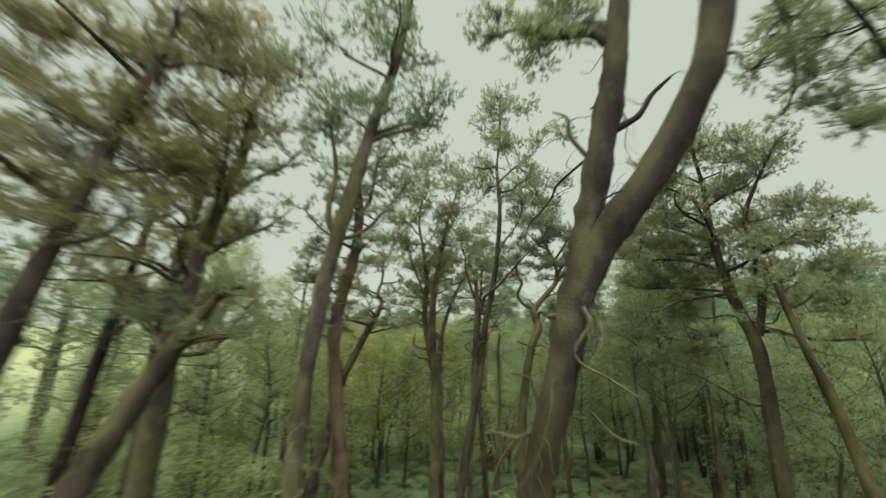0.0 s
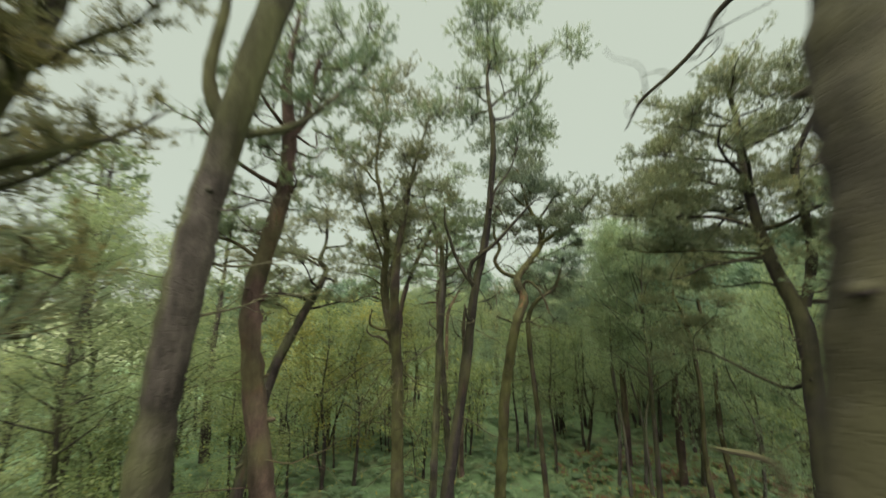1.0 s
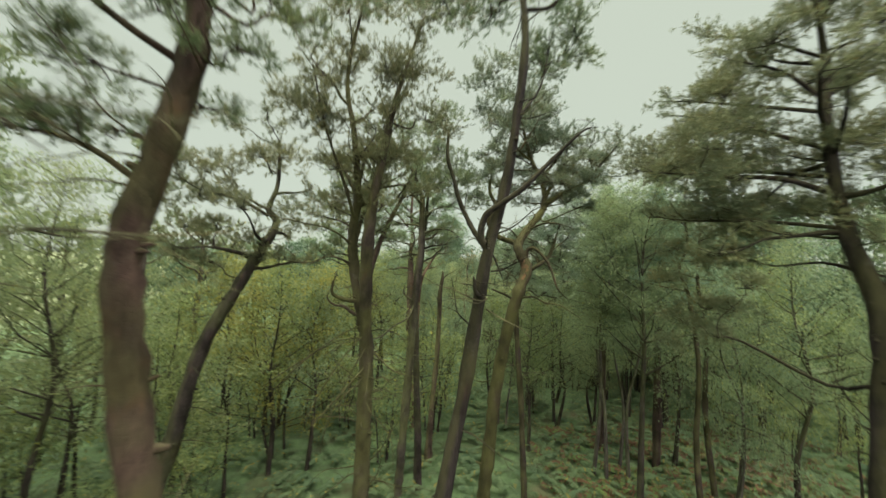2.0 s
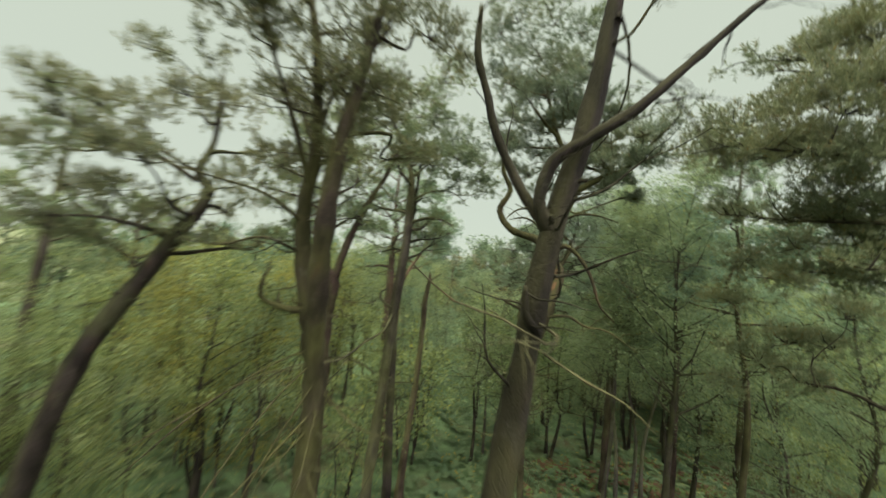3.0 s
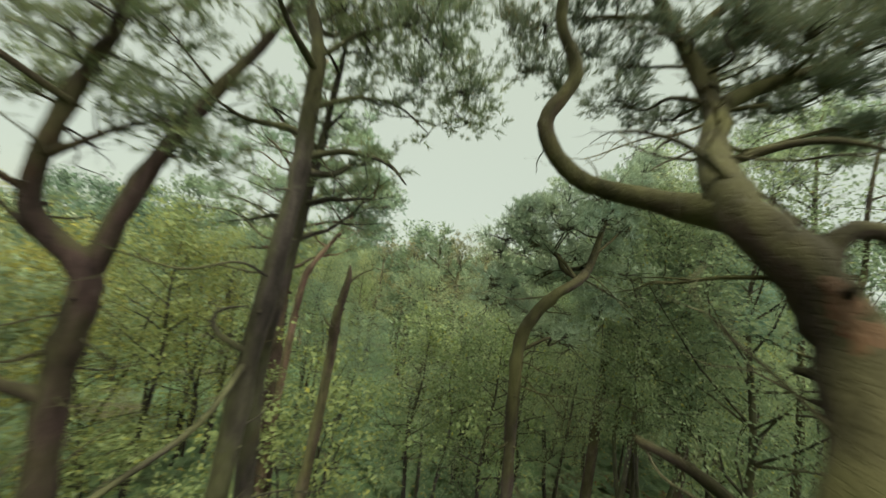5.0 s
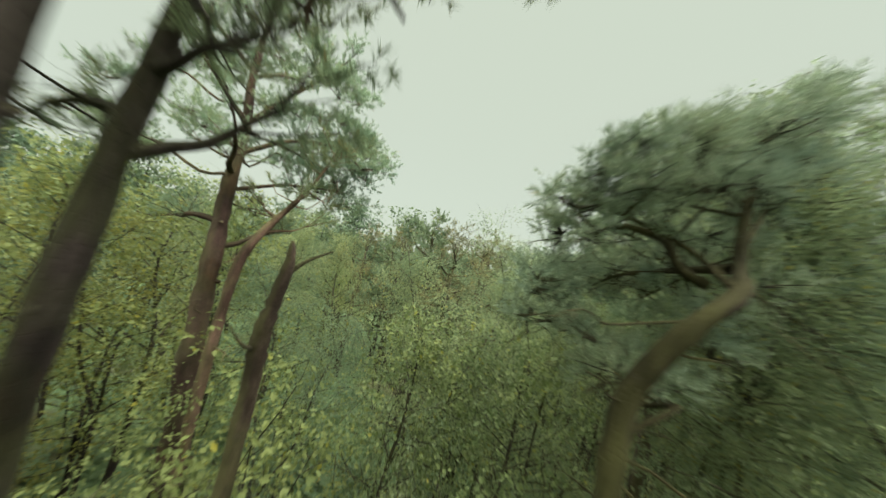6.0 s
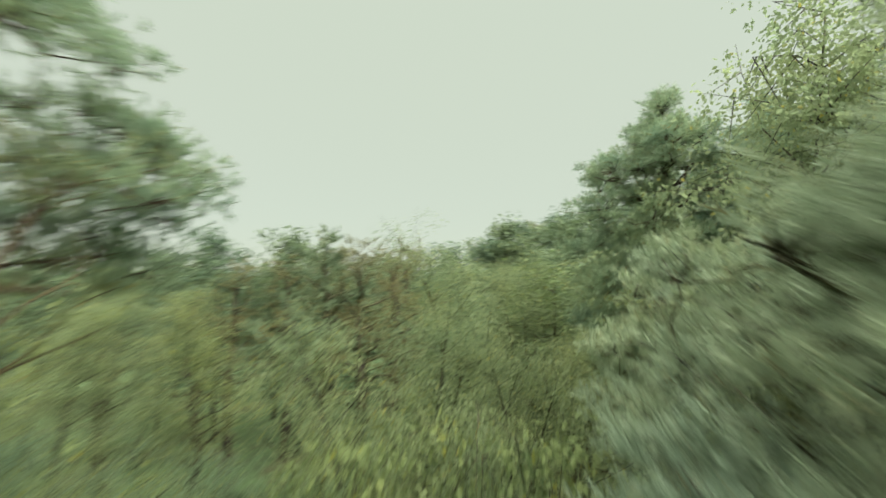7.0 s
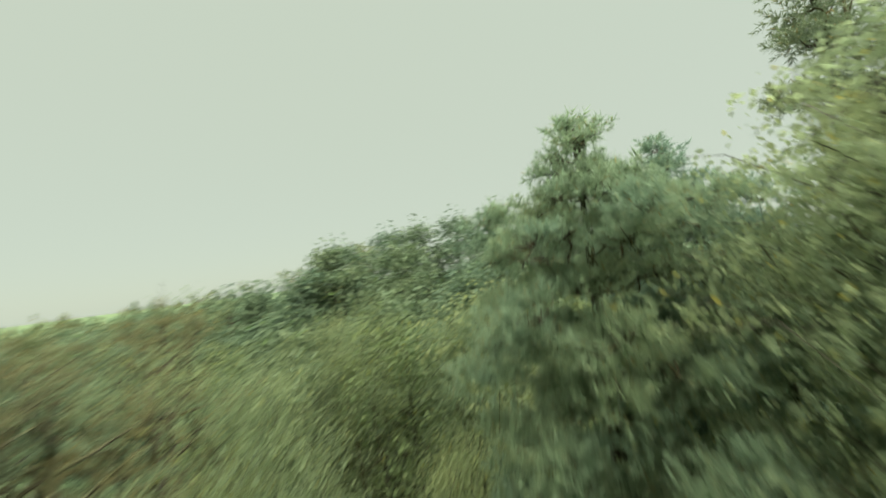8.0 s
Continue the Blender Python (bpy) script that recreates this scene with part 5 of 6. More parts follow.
pine("crooked small pine with bent mossy stem and tangled dark twiggy crown",
     [(5.15, 15.75, 3.4, 0.095), (5.05, 15.85, 4.77, 0.09), (4.97, 15.93, 6.16, 0.091), (4.97, 15.94, 7.05, 0.09), (5.20, 15.72, 7.65, 0.08), (5.62, 15.62, 7.98, 0.07), (6.1, 15.8, 8.3, 0.06), (6.4, 15.9, 8.9, 0.045), (6.6, 15.9, 9.6, 0.02)],
     limbs=[[(5.62, 15.62, 7.98, 0.030), (5.6, 16.0, 8.3, 0.024), (5.4, 16.4, 8.5, 0.018), (5.3, 16.7, 8.6, 0.007)],
            [(5.9, 15.8, 8.2, 0.036), (6.5, 16.6, 8.2, 0.033), (6.7, 17.2, 8.1, 0.024), (6.9, 17.7, 7.9, 0.012)],
            [(6.2, 15.8, 8.5, 0.027), (6.8, 15.9, 8.9, 0.021), (7.2, 15.9, 9.4, 0.009)],
            [(6.0, 15.8, 8.25, 0.030), (6.9, 16.4, 8.3, 0.024), (7.4, 17.2, 7.9, 0.012)]],
     bare=[[(6.0, 15.95, 8.05, 0.05), (5.89, 16.17, 8.17, 0.044), (5.88, 16.33, 8.42, 0.039), (5.83, 16.74, 8.54, 0.033), (5.80, 17.09, 8.43, 0.018)]],
     bark=BARK_MOSSY, needles=NEEDLE_SOFT, n=0, low=0.74, reach=1.0, dead=26, seed=21, sides=10, per_metre=9, twig=0.4, tuft=0.13, pads=PADS_Q, pad_fill=7, twigs=10, tangle=3)

pine("tall pale-stemmed Scots pine with a broad clumpy crown",
     [(2.70, 22.12, 1.5, 0.25), (2.50, 22.12, 3.5, 0.23), (2.36, 22.11, 5.2, 0.19), (2.29, 22.10, 7.13, 0.155), (2.25, 22.10, 8.34, 0.118), (2.28, 22.10, 9.32, 0.09), (2.17, 22.09, 10.6, 0.06), (2.3, 22.2, 13.0, 0.03)],
     limbs=[[(2.28, 22.1, 8.9, 0.05), (3.0, 22.0, 9.4, 0.04), (3.8, 22.3, 9.7, 0.028), (4.9, 22.9, 9.9, 0.012)],
            [(2.28, 22.1, 9.5, 0.05), (2.9, 22.3, 10.4, 0.04), (3.5, 22.5, 11.2, 0.025), (3.9, 22.5, 11.9, 0.01)],
            [(2.27, 22.1, 8.2, 0.04), (3.2, 22.2, 8.6, 0.03), (4.2, 22.3, 8.8, 0.012)],
            [(2.2, 22.1, 10.4, 0.04), (1.5, 22.3, 11.0, 0.03), (1.0, 22.6, 11.5, 0.012)]],
     bark=BARK_RUST, n=10, low=0.52, reach=2.2, dead=6, needles=NEEDLE_BLUE, seed=22, sides=14, tuft=0.15, pads=PADS_E, pad_fill=8)

pine("thin leaning pine with peeling orange bark",
     [(2.6, 21.5, 2.8, 0.10), (2.61, 21.50, 4.98, 0.092), (2.63, 21.50, 5.97, 0.09), (2.70, 21.50, 7.01, 0.085), (2.94, 21.50, 7.61, 0.068), (3.46, 21.50, 8.49, 0.04), (3.8, 21.5, 9.3, 0.02)],
     bark=BARK_ORANGE, n=6, low=0.8, reach=1.0, dead=4, seed=23, sides=10)

pine("large spreading Scots pine with twin trunks and layered dark foliage plates",
     [(7.66, 8.60, 2.40, 0.172), (7.65, 8.62, 5.00, 0.156), (7.66, 8.60, 7.20, 0.142), (7.49, 8.91, 8.64, 0.113), (7.39, 9.09, 10.46, 0.090), (7.39, 9.09, 11.70, 0.062), (7.30, 9.20, 13.20, 0.031)],
     limbs=[[(7.70, 8.55, 7.60, 0.094), (7.80, 8.35, 8.77, 0.082), (7.77, 8.40, 10.43, 0.066), (7.90, 8.16, 11.21, 0.047), (8.18, 7.65, 12.20, 0.023)],
            [(7.42, 9.00, 9.30, 0.055), (6.95, 9.45, 9.62, 0.047), (6.40, 10.00, 9.75, 0.035), (5.80, 10.80, 9.95, 0.020), (5.50, 11.30, 10.10, 0.008)],
            [(7.40, 9.05, 10.10, 0.047), (6.90, 9.70, 10.60, 0.035), (6.40, 10.30, 11.00, 0.023), (6.00, 10.90, 11.30, 0.009)],
            [(7.39, 9.09, 11.00, 0.039), (7.00, 9.50, 11.70, 0.031), (6.60, 10.10, 12.20, 0.012)],
            [(7.40, 9.00, 10.00, 0.039), (6.90, 8.60, 10.60, 0.031), (6.50, 8.40, 11.00, 0.012)],
            [(7.50, 8.90, 8.70, 0.039), (6.90, 9.90, 8.90, 0.031), (6.50, 10.90, 9.00, 0.022), (6.40, 11.80, 9.20, 0.009)],
            [(7.42, 9.00, 9.60, 0.039), (7.30, 10.20, 10.00, 0.031), (7.20, 11.30, 10.30, 0.020), (7.10, 12.20, 10.40, 0.009)],
            [(7.39, 9.09, 10.80, 0.039), (7.20, 10.20, 11.40, 0.031), (6.90, 11.20, 11.90, 0.020), (6.70, 11.90, 12.20, 0.009)],
            [(7.39, 9.09, 11.80, 0.035), (7.10, 10.00, 12.70, 0.023), (6.80, 10.80, 13.20, 0.009)]],
     bark=BARK_BROWN, needles=NEEDLE_DARK, n=9, low=0.58, reach=2.2, dead=16, seed=24, sides=14, rise=0.12, tuft=0.165, pads=PADS_R2 + PADS_R2B, pad_fill=12)

pine("leaning pale pine stem with sparse twigs",
     [(7.6, 6.2, 2.0, 0.115), (7.30, 6.5, 4.6, 0.101), (7.20, 6.67, 6.18, 0.086), (7.0, 6.9, 7.6, 0.065), (6.8, 7.1, 9.2, 0.036)],
     bark=BARK_OLIVE, n=6, low=0.75, reach=1.2, dead=6, seed=25, sides=10)

pine("Scots pine with olive foliage on long spreading limbs",
     [(-5.45, 7.04, 4.0, 0.23), (-5.43, 7.06, 5.89, 0.21), (-5.42, 7.08, 7.23, 0.195), (-5.35, 7.14, 8.02, 0.18), (-5.24, 7.25, 9.56, 0.15), (-4.92, 7.56, 11.55, 0.11), (-4.87, 7.61, 13.0, 0.05)],
     limbs=[[(-5.3, 7.2, 9.0, 0.06), (-4.7, 7.6, 9.6, 0.05), (-4.2, 7.9, 10.0, 0.03), (-3.8, 8.2, 10.6, 0.012)],
            [(-5.1, 7.4, 10.4, 0.06), (-4.4, 7.4, 11.0, 0.045), (-3.7, 7.2, 11.2, 0.03), (-3.2, 7.0, 11.6, 0.012)],
            [(-5.2, 7.3, 9.7, 0.06), (-4.6, 6.5, 10.3, 0.045), (-4.0, 5.7, 10.7, 0.03), (-3.6, 5.0, 11.2, 0.012)],
            [(-5.0, 7.5, 11.2, 0.05), (-4.3, 6.6, 11.9, 0.04), (-3.6, 5.9, 12.4, 0.015)],
            [(-5.35, 7.1, 8.6, 0.05), (-4.9, 6.2, 8.9, 0.04), (-4.5, 5.5, 9.2, 0.012)]],
     bark=BARK_GREY, needles=NEEDLE_SHADE, n=10, low=0.52, reach=2.2, dead=16, seed=26, sides=14, tuft=0.165, pads=PADS_L1)

pine("dark-needled Scots pine standing beside young birches",
     [(9.85, 13.1, 0.0, 0.095), (9.62, 13.2, 2.6, 0.075), (9.70, 13.2, 5.0, 0.060), (9.56, 13.4, 7.1, 0.052), (9.40, 13.6, 8.0, 0.046), (9.60, 13.5, 8.8, 0.040), (9.46, 13.5, 10.0, 0.030), (9.55, 13.4, 11.6, 0.012)],
     bark=BARK_MOSSY, needles=NEEDLE_BLUE, n=8, low=0.56, reach=1.7, dead=8, seed=44, sides=10, per_metre=8, tufts=8, tuft=0.17, rise=0.1)

pine("leaning mossy pine with a bent top and dark twiggy foliage",
     [(-4.87, 5.12, 5.37, 0.20), (-4.66, 5.27, 6.04, 0.195), (-4.41, 5.45, 6.76, 0.16), (-4.12, 5.66, 7.54, 0.125), (-3.85, 5.86, 8.06, 0.075), (-3.60, 6.06, 8.30, 0.04), (-3.45, 6.2, 8.15, 0.02)],
     limbs=[[(-4.2, 5.6, 7.3, 0.05), (-3.9, 5.9, 7.4, 0.035), (-3.5, 6.3, 7.45, 0.02)],
            [(-4.3, 5.5, 7.1, 0.05), (-4.9, 5.9, 7.6, 0.035), (-5.5, 6.3, 7.9, 0.015)]],
     bark=BARK_MOSSY, needles=NEEDLE_DARK, n=3, low=0.86, reach=0.9, dead=16, seed=33, sides=14)

pine("Scots pine with a dark leaning trunk at the wood's open edge",
     [(-6.3, 4.0, 0.0, 0.21), (-6.0, 4.3, 4.0, 0.18), (-5.6, 4.6, 8.0, 0.15), (-5.1, 5.0, 11.6, 0.09), (-4.9, 5.2, 13.5, 0.04)],
     bark=BARK_DARK, needles=NEEDLE_SHADE, n=12, low=0.6, reach=2.0, dead=14, seed=46, sides=12, tuft=0.17)

pine("slim Scots pine with a dark stem and sparse shaded foliage",
     [(-8.6, 8.2, 0.0, 0.17), (-8.3, 8.3, 4.0, 0.15), (-7.9, 8.4, 8.0, 0.12), (-7.4, 8.6, 12.5, 0.04)],
     bark=BARK_BROWN, needles=NEEDLE_SHADE, n=12, low=0.55, reach=2.0, dead=12, seed=47, sides=10, tuft=0.17)

pine("Scots pine with dark trunk among olive-green foliage",
     [(-7.0, 8.7, 4.0, 0.17), (-6.96, 8.76, 6.76, 0.16), (-6.95, 8.76, 8.89, 0.15), (-6.79, 8.85, 10.90, 0.12), (-6.62, 8.94, 12.8, 0.05)],
     limbs=[[(-6.93, 8.77, 9.30, 0.06), (-6.32, 9.10, 9.68, 0.045), (-5.69, 9.43, 10.48, 0.02)]],
     bark=BARK_DARK, needles=NEEDLE_SHADE, n=20, low=0.52, reach=2.2, dead=14, seed=27, sides=12, per_metre=9, tuft=0.18)

young_pine = pine("dense young Scots pine with bluish needle clumps and a pointed leader",
     [(10.5, 18.2, 0.0, 0.16), (10.48, 18.15, 5.0, 0.12), (10.44, 18.1, 8.0, 0.085), (10.42, 18.08, 10.0, 0.05), (10.42, 18.08, 11.4, 0.015)],
     bark=BARK_RED, needles=NEEDLE_BLUE, n=0, low=0.35, reach=1.3, dead=2, seed=28, sides=10, tuft=0.14, twig=0.25, rise=0.3, taper=0.75, pads=PADS_P, pad_fill=12)

pine("tall Scots pine with layered branches above birches",
     [(11.9, 14.3, 0.00, 0.10), (11.55, 14.4, 3.00, 0.085), (11.62, 14.45, 5.60, 0.070), (11.30, 14.5, 7.60, 0.060), (11.42, 14.5, 9.50, 0.052), (11.30, 14.55, 11.20, 0.036), (11.35, 14.55, 12.90, 0.016)],
     bark=BARK_MOSSY, n=4, low=0.7, reach=0.7, dead=4, seed=29, sides=10, per_metre=9, tufts=9, tuft=0.125, pads=PADS_T, pad_fill=11)

# ---------------------------------------------------------------- stems of smaller trees and the birches

STEMS = [(7.2, 18.7, 5.5, 21), (6.0, 20.4, 6.5, 22), (15.6, 19.5, 9.0, 23), (15.7, 22.3, 8.5, 24), (-1.8, 18.9, 7.0, 25), (-3.1, 18.9, 7.5, 26), (12.4, 16.3, 7.0, 29), (18.5, 17.0, 8.5, 30)]

understorey = broadleaf("slender young broadleaf tree with a dark thin stem", STEMS[0][0], STEMS[0][1], 6.6, 1.9, 3200, 0.095, LEAF, BARK_DARK, 31, low=0.40, limbs=26, trunk_r=0.075, group="young broadleaf trees")
second = broadleaf("young broadleaf tree with light-green open crown", STEMS[4][0], STEMS[4][1], 6.6, 2.0, 3200, 0.095, LEAF_BLUE, BARK_DARK, 32, low=0.36, limbs=28, trunk_r=0.08, group="young broadleaf trees", lean=0.05)
shrub = broadleaf("bushy hazel-like shrub with many stems and green leaves", 9.5, 22.5, 4.2, 2.0, 3200, 0.095, LEAF, BARK_DARK, 33, low=0.15, stems=4, limbs=36, trunk_r=0.035, name="shrub", category="shrub", group="shrubs")
lime = broadleaf("bright yellow-green bush standing in a light gap", -3.0, 20.0, 7.3, 2.5, 8000, 0.085, LEAF_LIME, BARK_DARK, 34, low=0.15, stems=3, limbs=36, trunk_r=0.05, name="shrub", category="shrub", group="shrubs")
birch = broadleaf("birch with drooping twigs and light-green leaves", 7.0, 20.9, 8.25, 2.3, 22000, 0.058, LEAF_BIRCH, BARK_BIRCH, 35, low=0.25, stems=2, droop=0.55, limbs=50, trunk_r=0.06, name="birch_tree", category="birch", group="birches")
olive = broadleaf("broadleaf tree with an olive-yellow domed crown", 12.0, 23.8, 9.4, 2.6, 21000, 0.058, LEAF_OLIVE, BARK_DARK, 38, low=0.25, stems=2, limbs=46, trunk_r=0.09, group="broadleaf trees")
rowan = broadleaf("tall leafy broadleaf tree with yellow-green open crown", 9.0, 14.6, 11.3, 2.5, 15000, 0.066, LEAF_OLIVE, BARK_DARK, 39, low=0.38, limbs=46, trunk_r=0.10, group="broadleaf trees")
big = broadleaf("tall broadleaf tree with a rounded dense green crown", 23, 24.5, 11.5, 3.5, 4400, 0.23, LEAF_DEEP, BARK_DARK, 36, low=0.2, limbs=44, trunk_r=0.14, group="tall broadleaf trees")
big_b = broadleaf("tall broadleaf tree with a blue-green crown", 13, 36, 10.5, 3.3, 4400, 0.23, LEAF_DEEP, BARK_DARK, 37, low=0.2, limbs=44, trunk_r=0.13, group="tall broadleaf trees", lean=0.03)
far_pine = pine("distant Scots pine with a rounded clumpy crown", [(10.8, 28.8, 0, 0.2), (10.7, 28.8, 4.1, 0.16), (10.8, 28.9, 6.9, 0.11), (10.7, 28.9, 9.0, 0.04)],
                n=20, low=0.46, reach=2.7, dead=0, seed=41, tuft=0.34, per_metre=4, tufts=5, sides=8, needles=NEEDLE, group="distant pines", rise=0.35, taper=0.55, coarse=True, twig=0.7)
mid_pine = pine("Scots pine with flat layered foliage plates beyond the glade", [(13.6, 28.2, 0, 0.2), (13.5, 28.2, 4.1, 0.16), (13.6, 28.3, 6.9, 0.11), (13.5, 28.3, 9.0, 0.04)],
                n=22, low=0.42, reach=2.5, dead=3, seed=45, tuft=0.2, per_metre=4.5, tufts=6, sides=8, needles=NEEDLE_SHADE, group="distant pines", rise=0.2, taper=0.5, twig=0.7)
put(mid_pine, 11.2, 27.4, 1.9, 0.97)
put(mid_pine, 15.6, 30.4, 4.0, 1.0)
tall_pine = pine("tall Scots pine with a long bare trunk and small crown", [(-12, 18, 0, 0.22), (-12, 18.1, 5, 0.18), (-11.8, 18, 9.5, 0.12), (-11.7, 18, 13.5, 0.04)],
                 n=15, low=0.55, reach=2.2, dead=4, seed=42, tuft=0.34, per_metre=4, tufts=5, sides=8, group="distant pines", needles=NEEDLE, coarse=True, twig=0.7)

tall_birch = broadleaf("tall birch with fine drooping twigs and yellowing leaves", 8.8, 16.6, 11.5, 1.9, 18000, 0.058, LEAF_BIRCH, BARK_BIRCH, 43, low=0.5, stems=1, droop=0.5, limbs=64, trunk_r=0.07, name="birch_tree", category="birch", group="birches")
put(young_pine, 11.75, 16.55, 2.2, 0.99, 1.0, "dense Scots pine with bluish needle clumps beside a birch")
put(olive, 13.9, 20.5, 2.4, 0.82, 1.2)
put(birch, 4.6, 23.6, 1.0, 0.9, 0.95)
put(tall_birch, 9.7, 15.8, 2.0, 0.97)
put(tall_birch, 9.15, 16.3, 4.1, 0.93)
put(tall_birch, 10.1, 16.7, 5.3, 0.9)
put(shrub, 3.4, 20.9, 2.0, 1.25, 1.0)
for x, y, a, k in ((4.2, 27.0, 0.4, 0.86), (6.6, 28.6, 1.9, 0.88), (2.6, 29.8, 3.1, 0.9), (5.4, 31.5, 5.2, 0.95)):
    put(rowan, x, y, a, k * 0.80, 1.0, "leafy tree with a mixed green crown")
for x, y, a, k in ((13.6, 39.0, 1.0, 0.94), (15.8, 36.6, 2.2, 1.00), (19.4, 38.0, 3.7, 0.96), (21.4, 37.3, 5.0, 1.02), (9.5, 39.0, 0.3, 0.95), (24.0, 35.5, 0.8, 1.06)):
    put(far_pine, x, y, a, k)
for x, y, a, k in ((11.7, 33.8, 2.0, 0.95), (13.4, 33.2, 4.0, 0.92), (9.6, 34.6, 5.1, 0.92)):
    put(mid_pine, x, y, a, k, 1.0, "distant Scots pine with a broad clumpy crown")
for x, y, a, k in ((26.4, 31.2, 1.0, 1.08), (28.0, 29.0, 2.4, 1.18), (30.2, 30.0, 4.1, 1.18)):
    put(far_pine, x, y, a, k, 1.05, "tall distant Scots pine on rising ground")
for x, y, a, k in ((21.6, 32.0, 0.2, 0.97), (23.4, 30.6, 1.3, 1.00), (25.0, 29.4, 2.9, 1.06), (31.0, 27.4, 3.3, 1.16), (31.8, 25.2, 4.4, 1.18), (32.2, 22.8, 5.6, 1.20), (32.6, 20.0, 0.9, 1.22), (32.0, 17.0, 2.0, 1.2)):
    put(big if k > 1.03 else big_b, x, y, a, k if k > 1.03 else k * 0.99, 1.0, "tall round-crowned broadleaf tree at the back of the wood")
for x, y, a, k in ((-1.4, 24.2, 0.5, 0.86), (-3.8, 22.9, 2.5, 0.9), (0.6, 26.2, 4.0, 0.92), (-6.2, 24.5, 1.0, 0.95)):
    put(lime, x, y, a, k * 1.2, 1.0, "bright yellow-green bush standing in a light gap")
put(rowan, 13.0, 12.6, 1.2, 0.85, 0.95)
put(rowan, 11.6, 9.6, 3.0, 0.8, 1.0)
put(birch, 12.4, 13.9, 5.0, 0.95, 1.1)
for x, y, a, k in ((19.6, 31, 0.4, 0.78), (20.5, 21.0, 1.6, 0.92), (25.5, 29, 2.5, 1.06), (27.5, 26, 3.6, 1.0), (29, 31.5, 4.7, 1.0), (24, 20, 5.5, 1.04), (18.0, 24.0, 0.9, 0.86)):
    put(big if k > 0.98 else big_b, x, y, a, k)
for x, y, a, k in ((10.0, 20.8, 0.3, 0.80), (9.4, 22.9, 1.4, 0.84), (11.5, 20.2, 2.6, 0.78), (14.6, 22.9, 3.3, 0.95), (16.2, 20.0, 4.1, 0.92), (16.0, 25.8, 2.0, 0.98)):
    put(olive, x, y, a, k, 1.0, "leafy tree crown in mixed olive and green" if k > 0.9 else "rounded young tree with dense green leaves")
for x, y, a, k in ((-8.4, 13.2, 1.0, 0.92), (-7.4, 15.2, 2.2, 0.86), (-9.8, 15.4, 3.4, 0.95), (-11.5, 12.5, 4.6, 0.9)):
    put(rowan, x, y, a, k, 1.0, "slim leafy tree with thin stems and light-green leaves")
for k, (x, y, h, s) in enumerate(STEMS):
    if k not in (0, 4):
        put(understorey if k % 2 else second, x, y, s * 1.7, h / 6.6, 1.0)


def fill(kinds, count, seed, inside, keep_out, scale=(0.85, 1.2), tall=(0.9, 1.1)):
    """Copies of the kinds at scattered places of a ring or box, clear of the listed round spots."""
    rng = np.random.default_rng(seed)
    done = []
    tries = 0
    while len(done) < count and tries < count * 60:
        tries += 1
        x, y = inside(rng)
        if any((x - a) ** 2 + (y - b) ** 2 < r * r for a, b, r in keep_out) or any((x - a) ** 2 + (y - b) ** 2 < g * g for a, b, g in done):
            continue
        kind, gap = kinds[rng.integers(0, len(kinds))]
        put(kind, x, y, rng.uniform(0, 6.28), rng.uniform(*scale), rng.uniform(*tall))
        done.append((x, y, gap))


LANE = [(-0.5, 3, 4.2), (-0.5, 7, 4.2), (0, 10, 4), (2.2, 13.5, 3.6), (3, 16.5, 3.2), (5, 18, 3.4), (0, 0, 4.5), (0.5, -3, 4), (-2.0, 16.8, 1.8), (-3, 20, 2.0)]
# low shrubs and young trees under the pines
CLEAR = [(4.8, 22.8, 2.2), (6.0, 24.6, 2.0), (7, 20.9, 2.0), (12, 23.8, 1.6), (13.9, 20.5, 1.5), (10.8, 18.4, 2.2), (10.5, 12.0, 3.2), (13.5, 15, 3.0), (9.0, 14.6, 1.5), (8.7, 16.7, 1.6), (9, 18.6, 1.8)]
fill([(shrub, 1.9), (understorey, 1.7), (second, 1.7)], 56, 51, lambda r: (r.uniform(-12, 22), r.uniform(17.0, 31)), LANE + CLEAR, (0.75, 1.2))
fill([(shrub, 1.9), (second, 1.9)], 30, 52, lambda r: (r.uniform(-16, -3.5), r.uniform(8, 19)), LANE + [(-4.4, 13.6, 2.3), (-3.4, 11.6, 2.2)], (0.6, 1.1))
fill([(shrub, 2.2), (understorey, 2.2)], 24, 53, lambda r: (r.uniform(9, 26), r.uniform(3, 17)), LANE + CLEAR, (0.6, 1.15))


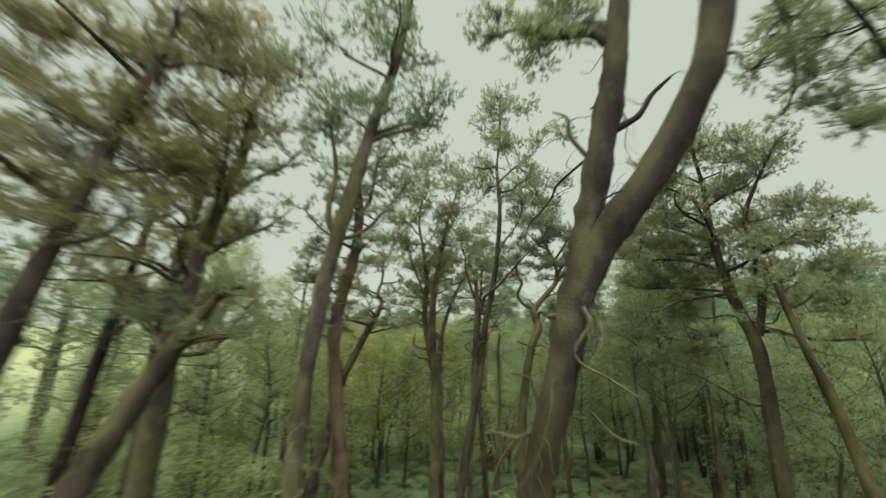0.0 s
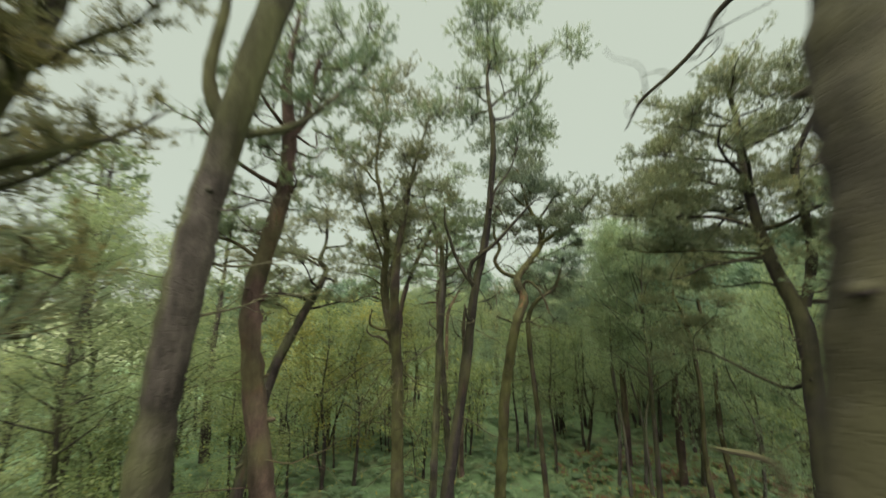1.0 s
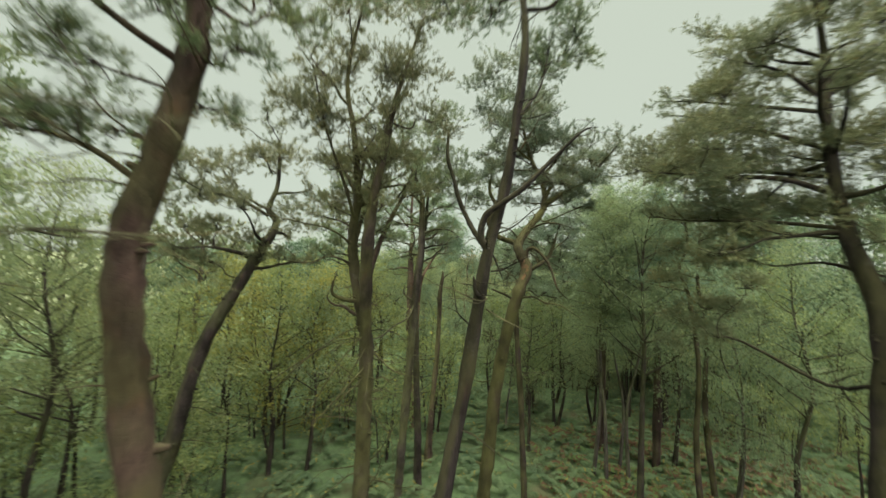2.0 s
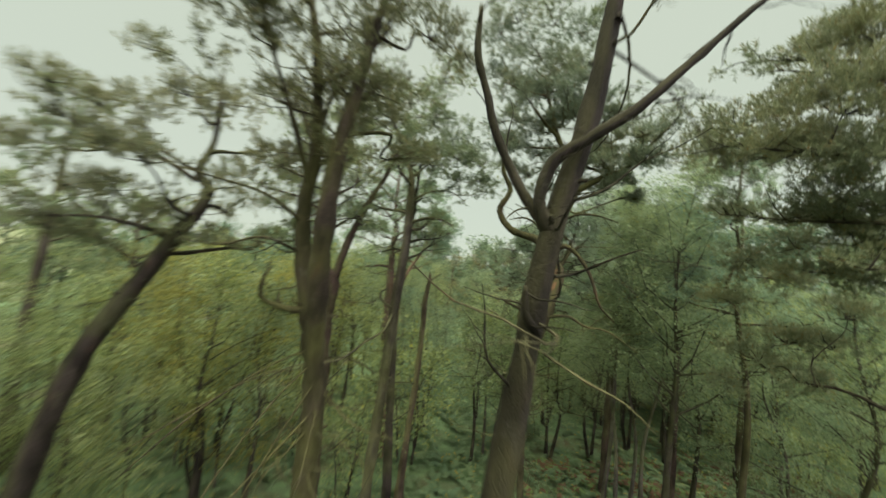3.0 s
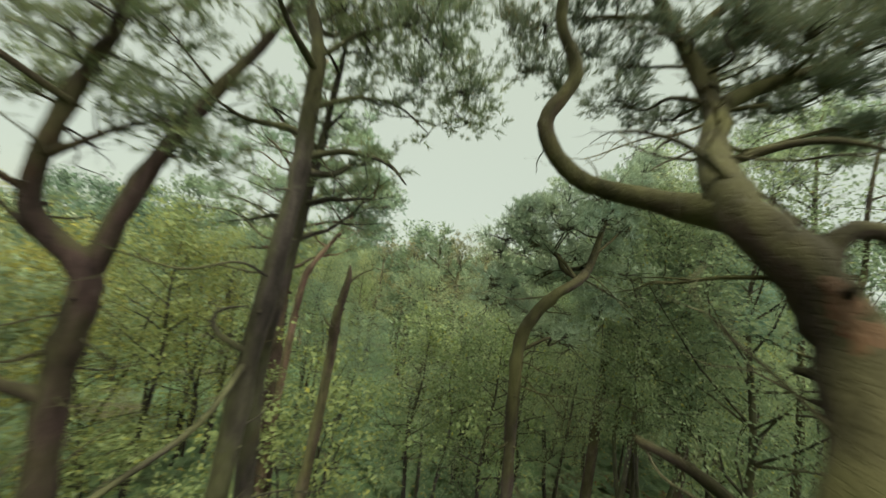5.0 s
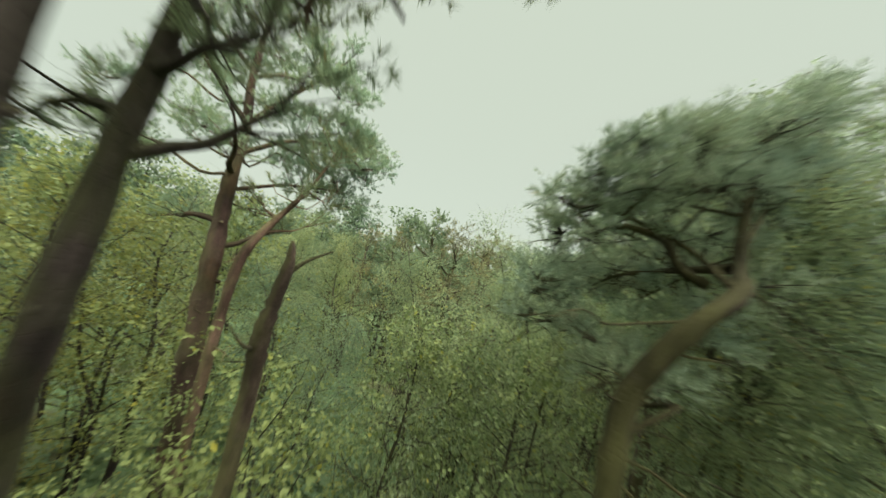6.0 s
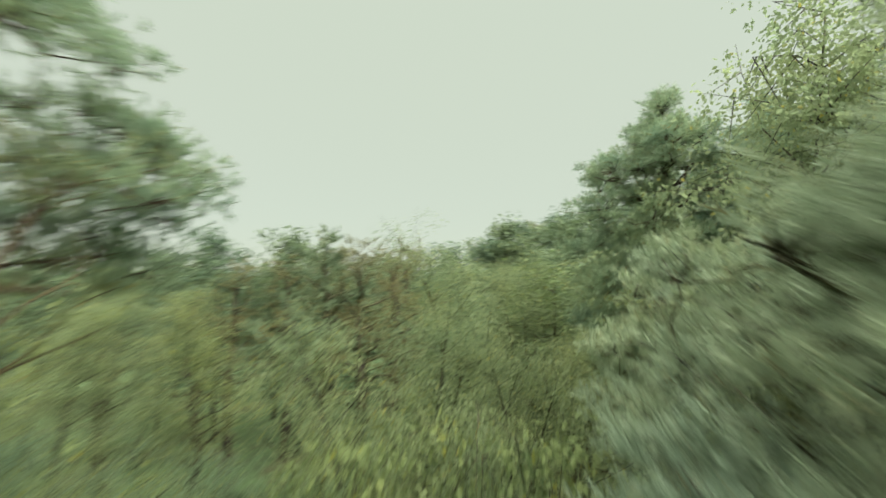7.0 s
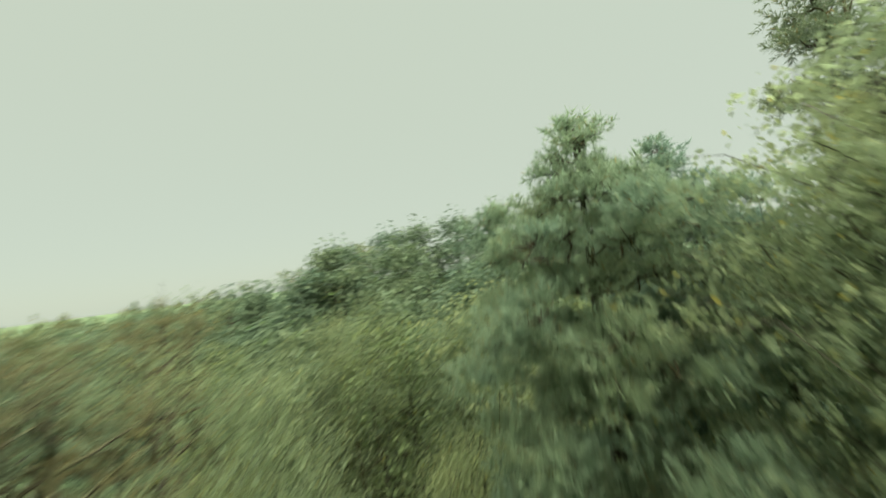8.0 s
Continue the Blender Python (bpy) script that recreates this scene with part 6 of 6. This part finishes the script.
def ring(r0, r1, a0=0.0, a1=6.283):
    def place(rng):
        r, a = math.sqrt(rng.uniform(r0 * r0, r1 * r1)), rng.uniform(a0, a1)
        return 4 + r * math.cos(a), 14 + r * math.sin(a)
    return place


# the wood that closes the view all round
fill([(big, 3.0), (big_b, 3.0), (far_pine, 2.8)], 84, 61, ring(17, 40, -0.9, 2.3), [(10.8, 28.8, 3.5), (9, 24, 5), (13, 22, 4)], (0.70, 0.94))
fill([(tall_pine, 3.0), (big, 3.6), (far_pine, 3.0)], 24, 62, ring(15, 34, 2.3, 3.6), [(-14, 14, 3), (0, 0, 8)], (0.75, 1.05))
fill([(big, 3.2), (big_b, 3.2)], 12, 64, ring(30, 42, 2.6, 3.7), [], (0.55, 0.8))
fill([(tall_pine, 3.2), (big, 3.6), (far_pine, 3.2)], 15, 63, ring(14, 28, 3.6, 5.4), [(0, 0, 8), (0, -4, 7), (0, 4, 8)], (0.8, 1.1))


def far_wood():
    """The edge of more distant woodland: uneven crowns of large leaf clumps, too far off to count."""
    rng = np.random.default_rng(77)
    places, ways, sizes = [], [], []
    for i in range(520):
        a = rng.uniform(0, 2 * math.pi) if i < 260 else rng.uniform(-0.6, 1.9)
        r = rng.uniform(44, 85)
        if a > 2.3 and math.sin(a * 3 + 0.6) > 0.6:
            continue
        x, y, h, w = 6 + r * math.cos(a), 18 + r * math.sin(a), (rng.uniform(7, 11) if a > 2.0 else rng.uniform(8.8, 9.7)), rng.uniform(2.5, 4.5)
        n = 170 if i < 260 else 130
        d = rng.standard_normal((n, 3))
        d /= np.linalg.norm(d, axis=1, keepdims=True)
        p = np.array([x, y, h * 0.55]) + d * np.array([w, w, h * 0.45]) * rng.uniform(0.55, 1.05, (n, 1))
        places.append(p)
        ways.append(d + rng.standard_normal((n, 3)))
        sizes.append(rng.uniform(0.45, 1.0, n))
    v, f = stamp(LEAF_SHAPE, LEAF_FACES, np.vstack(places), np.vstack(ways), np.concatenate(sizes), rng)
    tagged(mesh_object("far_woods", v, f, LEAF_DEEP), "distant woodland edge of mixed green crowns", "woods", kind="stuff")


far_wood()
